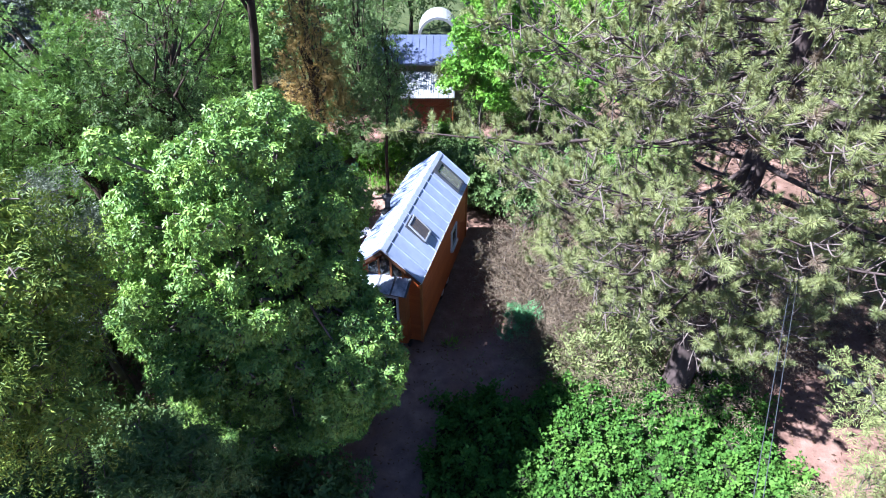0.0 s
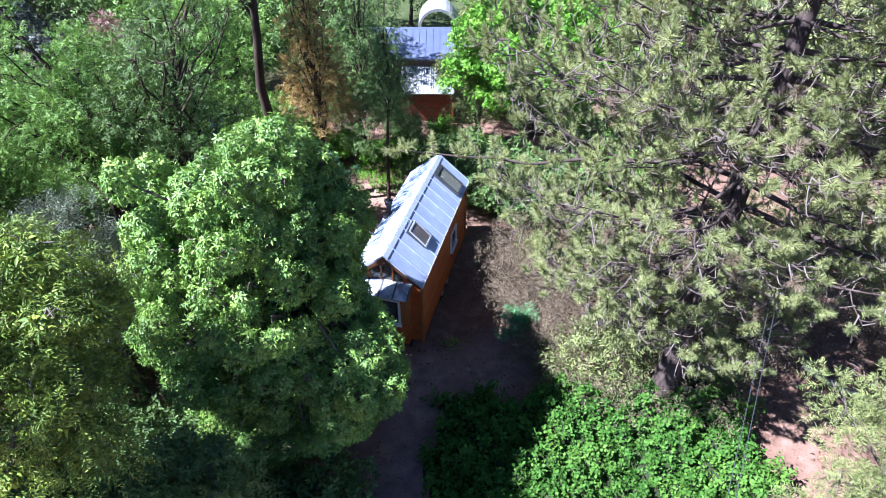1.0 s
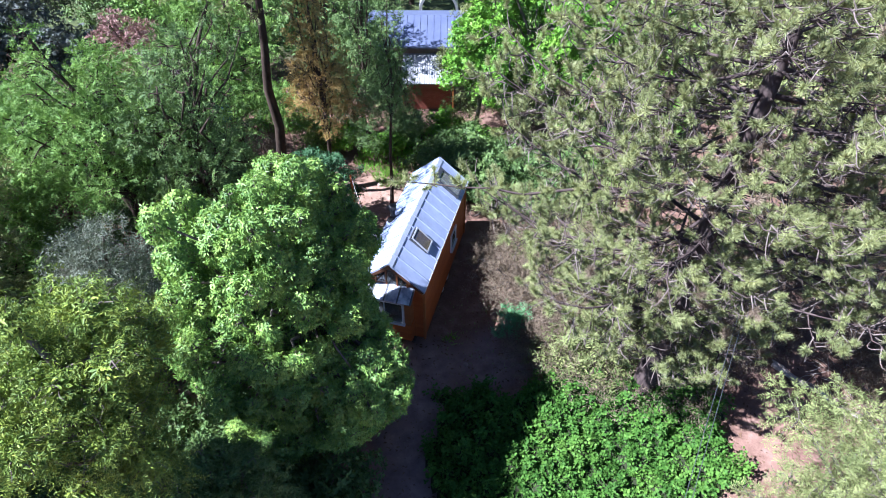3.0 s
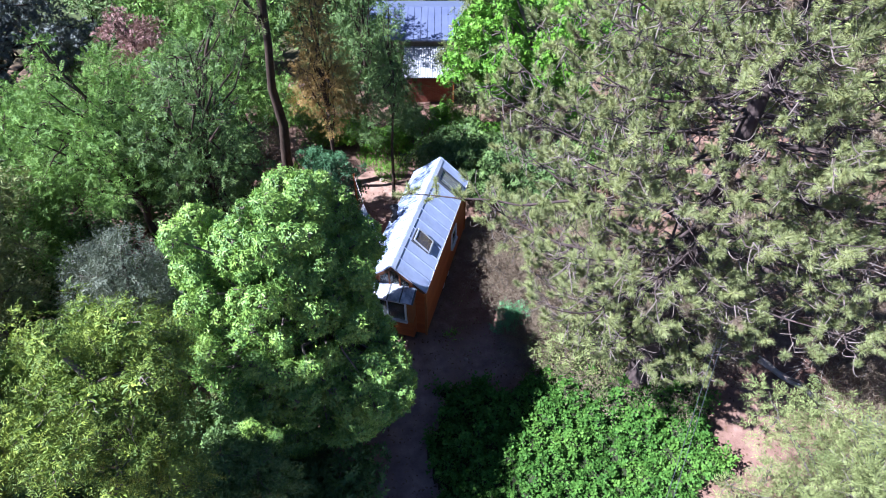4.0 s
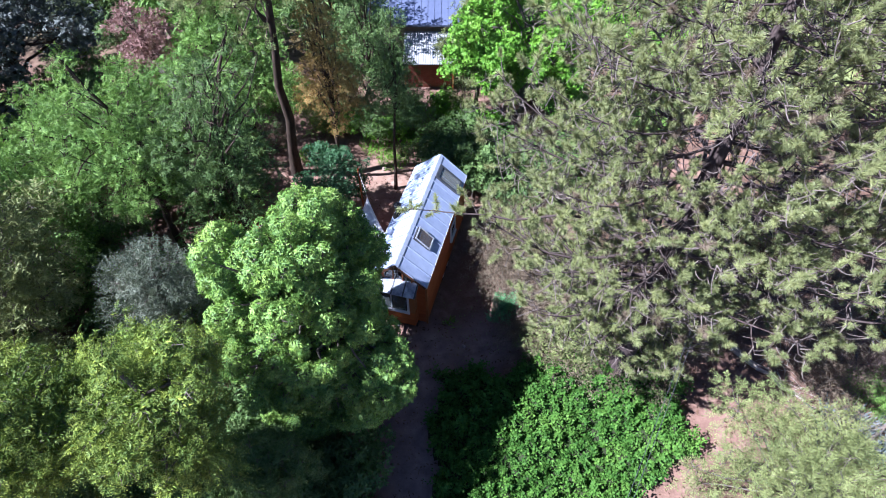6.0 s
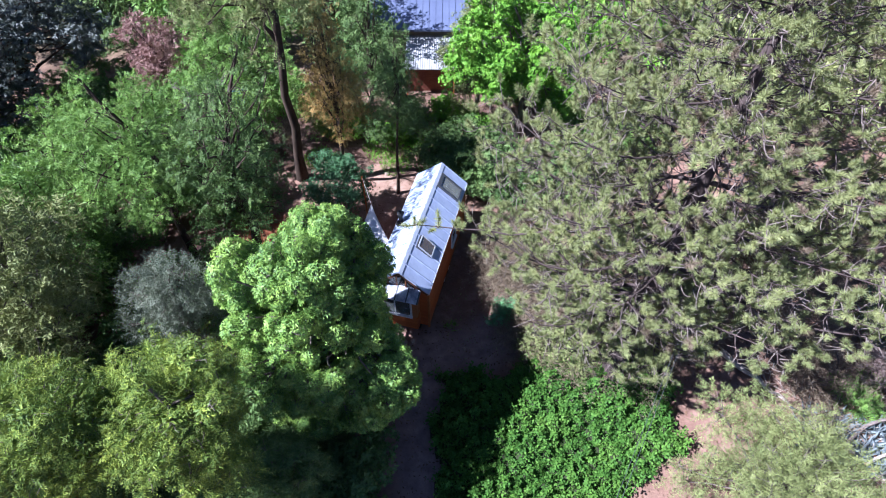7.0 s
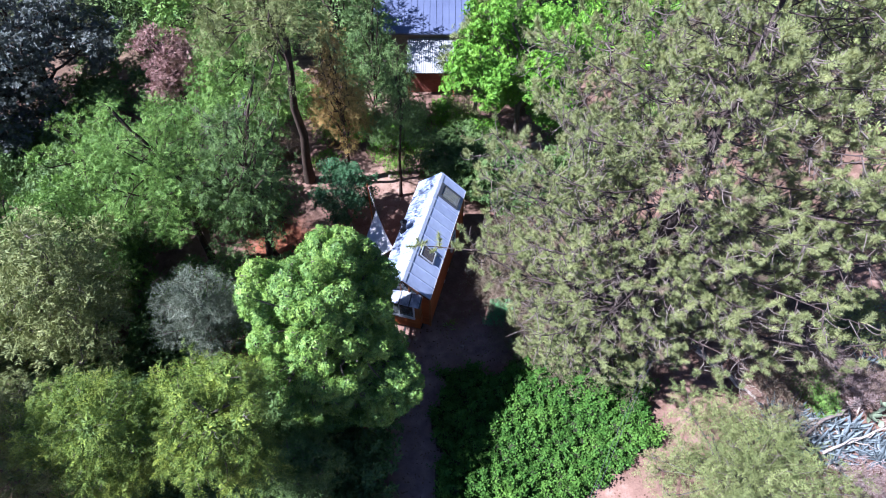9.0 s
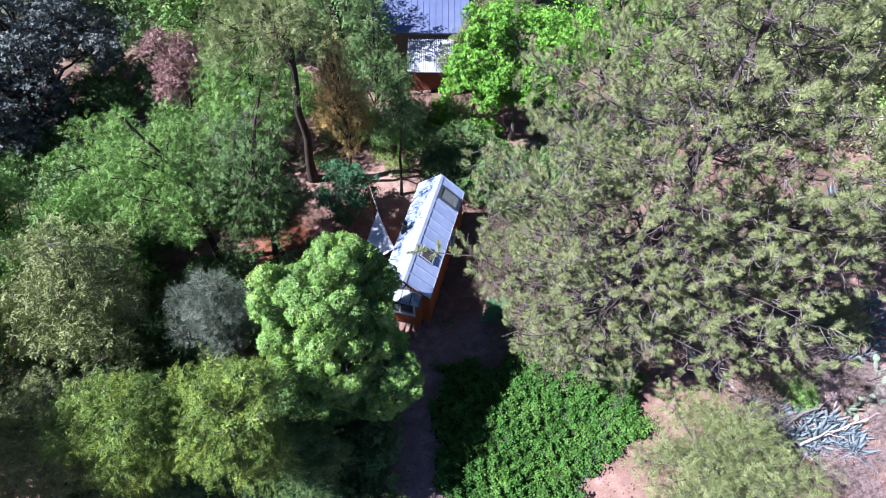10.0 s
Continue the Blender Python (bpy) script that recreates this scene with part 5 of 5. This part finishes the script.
fallen("log", "long pale stripped log lying on bare earth", on(12.4, 12.95, 0.09), on(14.5, 10.45, 0.11), 0.11, BARK_PALE)
fallen("log", "thin pale pole lying beside the log", on(12.5, 13.15, 0.06), on(14.3, 10.8, 0.06), 0.045, BARK_PALE)
for (xa, ya), (xb, yb), r, h, mat in (((14.2, 8.8), (17.1, 11.2), 0.08, 0.55, BARK_TWIG), ((15.3, 8.3), (19.1, 10.3), 0.10, 0.75, BARK_TWIG), ((16.3, 7.8), (19.7, 8.95), 0.07, 0.85, BARK_PALE),
                                      ((17.4, 10.2), (20.8, 11.6), 0.05, 0.6, BARK_PALE), ((18.2, 6.8), (21.2, 7.4), 0.05, 0.12, BARK_TWIG), ((16.8, 6.5), (18.6, 6.9), 0.06, 0.12, BARK_PALE),
                                      ((19.0, 12.6), (21.4, 11.4), 0.05, 0.6, BARK_PALE), ((18.6, 9.6), (20.0, 11.8), 0.04, 0.7, BARK_PALE)):
    fallen("dead_branch", "weathered dead branch lying over the agaves", on(xa, ya, h * 0.8), on(xb, yb, h), r, mat, 5, "dead branches")
for (xa, ya), (xb, yb) in (((-20.0, 27.2), (-23.4, 29.2)), ((-20.6, 28.4), (-24.0, 27.6)), ((-22.0, 26.6), (-22.8, 30.0)), ((-19.6, 29.6), (-23.0, 30.6)), ((-21.0, 30.8), (-24.2, 28.8))):
    fallen("dead_branch", "grey dead branch on the woodland floor", on(xa, ya, 0.15), on(xb, yb, 0.5), 0.09, BARK_TWIG, 7, "brushwood")

# dry seed-head plants and sticks round the agaves
SEED = bush("dry_shrub", "dry pinkish seed-head plant among agaves", LEAF_SEED, 0.8, 1.2, 9, "spray", 22, 0.09, 0.03, 8, 0.4, 0.1, on(18.4, 12.0))
set_out(SEED, ((20.0, 11.1), (19.4, 10.4), (18.6, 11.0), (17.5, 6.4), (19.6, 7.3), (20.6, 10.6), (20.4, 8.6), (18.4, 5.9), (21.2, 11.4), (19.0, 11.8), (21.0, 9.2)), 0.6, 1.2)
set_out(GREEN, ((17.3, 10.1), (16.7, 11.0), (18.2, 11.4)), 0.35, 0.5)


def sticks():
    """Small fallen sticks, too many to count."""
    w = Wood()
    for _ in range(420):
        x, y = RNG.uniform(13.5, 22.0), RNG.uniform(6.5, 13.5)
        a = np.array(on(x, y, RNG.uniform(0.02, 0.5)))
        u = unit(RNG.normal(0, 1, 3) * [1, 1, 0.25]) * RNG.uniform(0.25, 0.9)
        w.limb(bend(a, a + u, 0.03, 0.04, 4), [0.014, 0.012, 0.01, 0.006], 4)
    ob = new("brushwood", w.mesh("brushwood"))
    ob.data.materials.append(BARK_PALE)
    tagged(ob, "tangle of bleached dry sticks over the earth", "brushwood", kind="stuff")


sticks()


def prickly_pear(at):
    """A clump of flat oval pads, each growing from another's rim."""
    top = thing("prickly_pear", at, "pale green prickly pear cactus with oval pads", "cactus", "cacti")
    bm = bmesh.new()
    bmesh.ops.create_uvsphere(bm, u_segments=10, v_segments=6, radius=1.0)
    for v in bm.verts:
        v.co = Vector((v.co.x * 0.11, v.co.y * 0.022, 0.15 + v.co.z * 0.16))
    me = bpy.data.meshes.new("pad")
    bm.to_mesh(me)
    bm.free()
    tips = [pose(RNG.uniform(-0.3, 0.3), RNG.uniform(-0.3, 0.3), 0, RNG.uniform(-25, 25), RNG.uniform(-25, 25), RNG.uniform(0, 180)) for _ in range(4)]
    for q in range(16):
        m = tips[q % len(tips)]
        hang("pad", me, CACTUS, top, m=m)
        tips.append(m @ pose(RNG.uniform(-0.05, 0.05), 0, 0.28, RNG.uniform(-35, 35), RNG.uniform(-45, 45), RNG.uniform(-60, 60)))
    return top


PEAR = prickly_pear(on(20.8, 10.0))
for x, y in ((21.3, 10.5), (20.3, 9.6), (21.6, 9.8), (20.9, 11.0), (14.9, 8.4), (19.6, 9.5)):
    s = RNG.uniform(1.0, 1.6)
    copy_thing(PEAR, pose(*on(x, y), 0, 0, RNG.uniform(0, 360))).scale = (s, s, s)

# overhead cables through the pine
for off, sag in ((0.0, 0.0), (0.16, 0.05)):
    a, b = np.array((-6.0 + off, -13.0, 7.4)), np.array((18.6 + off, 27.8, 7.6))
    w = Wood()
    w.limb(bend(a, b, -0.5 - sag, 0, 24), [0.007] * 24, 4)
    top = thing("overhead_cable", a, "thin dark overhead cable", "cable", "overhead cables")
    hang("cable", w.mesh("cable", a), FRAME_DARK, top)

# ---- rocks and oddments ----
ROCK = plain_mat("pale_sandstone", (0.22, 0.16, 0.13), (0.36, 0.29, 0.25), 3.0, 0.9, 0.15, 0.0, 0.6, None, 18.0)


def rock(at, s, label="pale weathered rock on bare earth"):
    bm = bmesh.new()
    bmesh.ops.create_icosphere(bm, subdivisions=2, radius=s)
    o = RNG.uniform(0, 50)
    for v in bm.verts:
        v.co *= 1 + 0.35 * noise.noise(v.co * (1.6 / s) + Vector((o, o, o)))
        v.co.z *= 0.6
    me = bpy.data.meshes.new("rock")
    bm.to_mesh(me)
    bm.free()
    ob = new("rock", me)
    me.materials.append(ROCK)
    ob.matrix_world = pose(at[0], at[1], at[2] + s * 0.25, 0, 0, RNG.uniform(0, 360))
    return tagged(ob, label, "rock", "rocks")


for x, y, s in ((-3.5, 25.6, 0.16), (-4.4, 25.2, 0.13), (-1.9, 13.9, 0.16), (-1.5, 14.0, 0.12), (-2.3, 13.6, 0.14), (0.9, 13.6, 0.1), (6.2, 28.6, 0.4), (5.4, 28.2, 0.3), (1.9, 19.4, 0.3), (2.2, 20.4, 0.26)):
    rock(on(x, y), s)

# ---- the far building ----
# the blue tree shade over this roof is mixed into its base colour
BG_ROOF = plain_mat("roof_sheet_in_blue_shade", (0.07, 0.085, 0.15), (0.11, 0.13, 0.21), 0.8, 0.45, 0.5)
BG_WHITE = plain_mat("white_corrugated_sheet", (0.20, 0.21, 0.22), (0.38, 0.38, 0.38), 0.9, 0.5, 0.4)
BRICK = piece_mat("red_brick", (0.20, 0.065, 0.045), (0.34, 0.13, 0.09), 12.0, 0.9, 0.15)
MORTAR = plain_mat("mortar", (0.20, 0.16, 0.14), (0.30, 0.26, 0.23), 6.0, 0.95, 0.1)


def far_house():
    top = thing("outbuilding", (-1.2, 35.0, 0.0), "low outbuilding with roof coloured for blue shade and white corrugated lean-to", "building")
    up = pose(1.2, -35.0, 0)
    wall = part("wall", box_bm(-4.9, 37.2, 0, 1.4, 42.4, 3.2), MORTAR, top, m=up)
    roof = part("roof", prism_bm([(36.6, 3.15), (36.6, 3.27), (40.0, 4.1), (43.2, 3.27), (43.2, 3.15), (40.0, 3.95)], -5.3, 1.8), BG_ROOF, top, m=up @ Matrix(((0, 1, 0, 0), (1, 0, 0, 0), (0, 0, 1, 0), (0, 0, 0, 1))))
    slope = math.degrees(math.atan2(0.83, 3.4))
    for k in range(16):
        part("seam", box_bm(-5.3 + k * 0.46, 0, 0.0, -5.27 + k * 0.46, 3.48, 0.03), BG_ROOF, roof,
             m=Matrix(((0, 1, 0, 0), (1, 0, 0, 0), (0, 0, 1, 0), (0, 0, 0, 1))).inverted() @ pose(0, 36.6, 3.275, slope))
    lean = part("lean_to_roof", box_bm(-2.7, 0, -0.05, 0.7, 3.4, 0.0), BG_WHITE, top, "white corrugated lean-to roof", up @ pose(0, 33.55, 2.15, 9))
    for k in range(22):
        part("corrugation", prism_bm([(-2.7 + k * 0.155, 0.0), (-2.64 + k * 0.155, 0.035), (-2.58 + k * 0.155, 0.0)], 0, 3.4), BG_WHITE, lean)
    front = part("front_wall", box_bm(-2.5, 34.3, 0, 0.5, 34.45, 2.1), MORTAR, top, "red brick front wall", up)
    bm = box_bm(-0.105, -0.03, 0, 0.105, 0.0, 0.065)
    me = bpy.data.meshes.new("brick")
    bm.to_mesh(me)
    bm.free()
    for r in range(26):
        for c in range(13):
            hang("brick", me, BRICK, front, m=pose(-2.37 + c * 0.222 + (r % 2) * 0.11, 34.3, 0.02 + r * 0.078))
    for x in (-2.6, 0.6):
        part("post", box_bm(x - 0.05, 33.65, -0.1, x + 0.05, 33.75, 2.12), TIMBER, top, m=up)


far_house()


def hoop():
    """A white barrel canopy, open at its end."""
    top = thing("hoop_canopy", (-0.4, 46.0, 0.0), "white arched canopy behind the outbuilding", "canopy")
    prof = []
    for r in (1.55, 1.35):
        a = [(r * math.cos(q), 2.4 + r * math.sin(q)) for q in np.linspace(0, math.pi, 15)]
        prof += a if r > 1.5 else a[::-1]
    part("cover", prism_bm(prof, -0.6, 2.6), BG_WHITE, top)
    for x in (-1.45, 1.45):
        for y in (-0.4, 2.4):
            part("post", box_bm(x - 0.05, y - 0.05, -0.1, x + 0.05, y + 0.05, 2.42), FRAME_WHITE, top)


hoop()
BLUE = plain_mat("blue_plastic", (0.03, 0.07, 0.25), (0.06, 0.13, 0.40), 2.0, 0.5, 0.4)


def barrel(at):
    top = thing("barrel", at, "dark blue plastic water barrel among the trees", "barrel")
    bm = bmesh.new()
    bmesh.ops.create_cone(bm, cap_ends=True, segments=24, radius1=0.55, radius2=0.55, depth=0.95, matrix=pose(0, 0, 0.475))
    bmesh.ops.bevel(bm, geom=[e for e in bm.edges if e.calc_face_angle(0) > 1], offset=0.06, segments=2, affect='EDGES')
    part("body", bm, BLUE, top)
    for z in (0.3, 0.65):
        bm = bmesh.new()
        bmesh.ops.create_cone(bm, cap_ends=True, segments=24, radius1=0.575, radius2=0.575, depth=0.05, matrix=pose(0, 0, z))
        part("hoop", bm, BLUE, top)


barrel(on(-14.2, 33.0))


def tarp(at, rz):
    top = thing("tarpaulin", at, "crumpled blue tarpaulin over stacked goods", "tarpaulin", rz=rz)
    n = 16
    g = np.linspace(-1, 1, n)
    x, y = np.meshgrid(g * 0.9, g * 0.55)
    z = 0.8 * (1 - np.abs(g[None, :]) ** 6) * (1 - np.abs(g[:, None]) ** 6) + RNG.normal(0, 0.03, (n, n))
    i, j = np.meshgrid(np.arange(n - 1), np.arange(n - 1), indexing="ij")
    F = np.stack([i * n + j, i * n + j + 1, (i + 1) * n + j + 1, (i + 1) * n + j], -1).reshape(-1, 4)
    hang("sheet", mesh_of("sheet", np.stack([x, y, np.maximum(z, 0.0)], -1).reshape(-1, 3), F, True), BLUE, top)


tarp(on(-22.0, 23.2), 40)
tarp(on(-21.0, 27.0), 10)


def wire_panel(at):
    """A pale framed panel with a grid of bars, leaning on a back strut."""
    top = thing("wire_panel", at, "pale metal framed grid panel leaning on a strut", "panel", rz=12)
    tilt = pose(0, 0, 0.05, 32)
    bm = bmesh.new()
    for ext in ((-0.75, 0, 0, -0.70, 1.1, 0.04), (0.70, 0, 0, 0.75, 1.1, 0.04), (-0.70, 0, 0, 0.70, 0.05, 0.04), (-0.70, 1.05, 0, 0.70, 1.1, 0.04)):
        box(bm, *ext)
    part("panel_frame", bm, ALU, top, m=tilt)
    for k in range(6):
        part("bar", box_bm(-0.52 + k * 0.2, 0.05, 0.012, -0.48 + k * 0.2, 1.05, 0.032), ALU, top, m=tilt)
    for k in range(3):
        part("bar", box_bm(-0.70, 0.28 + k * 0.26, 0.0, 0.70, 0.31 + k * 0.26, 0.0115), ALU, top, m=tilt)
    part("sheet", box_bm(-0.70, 0.05, -0.02, 0.70, 1.05, -0.004), FRAME_DARK, top, "dark backing sheet", tilt)
    for x in (-0.6, 0.6):
        part("strut", box_bm(x - 0.03, 0.86, -0.05, x + 0.03, 0.92, 0.60), TIMBER, top)


wire_panel(on(10.3, 29.4))
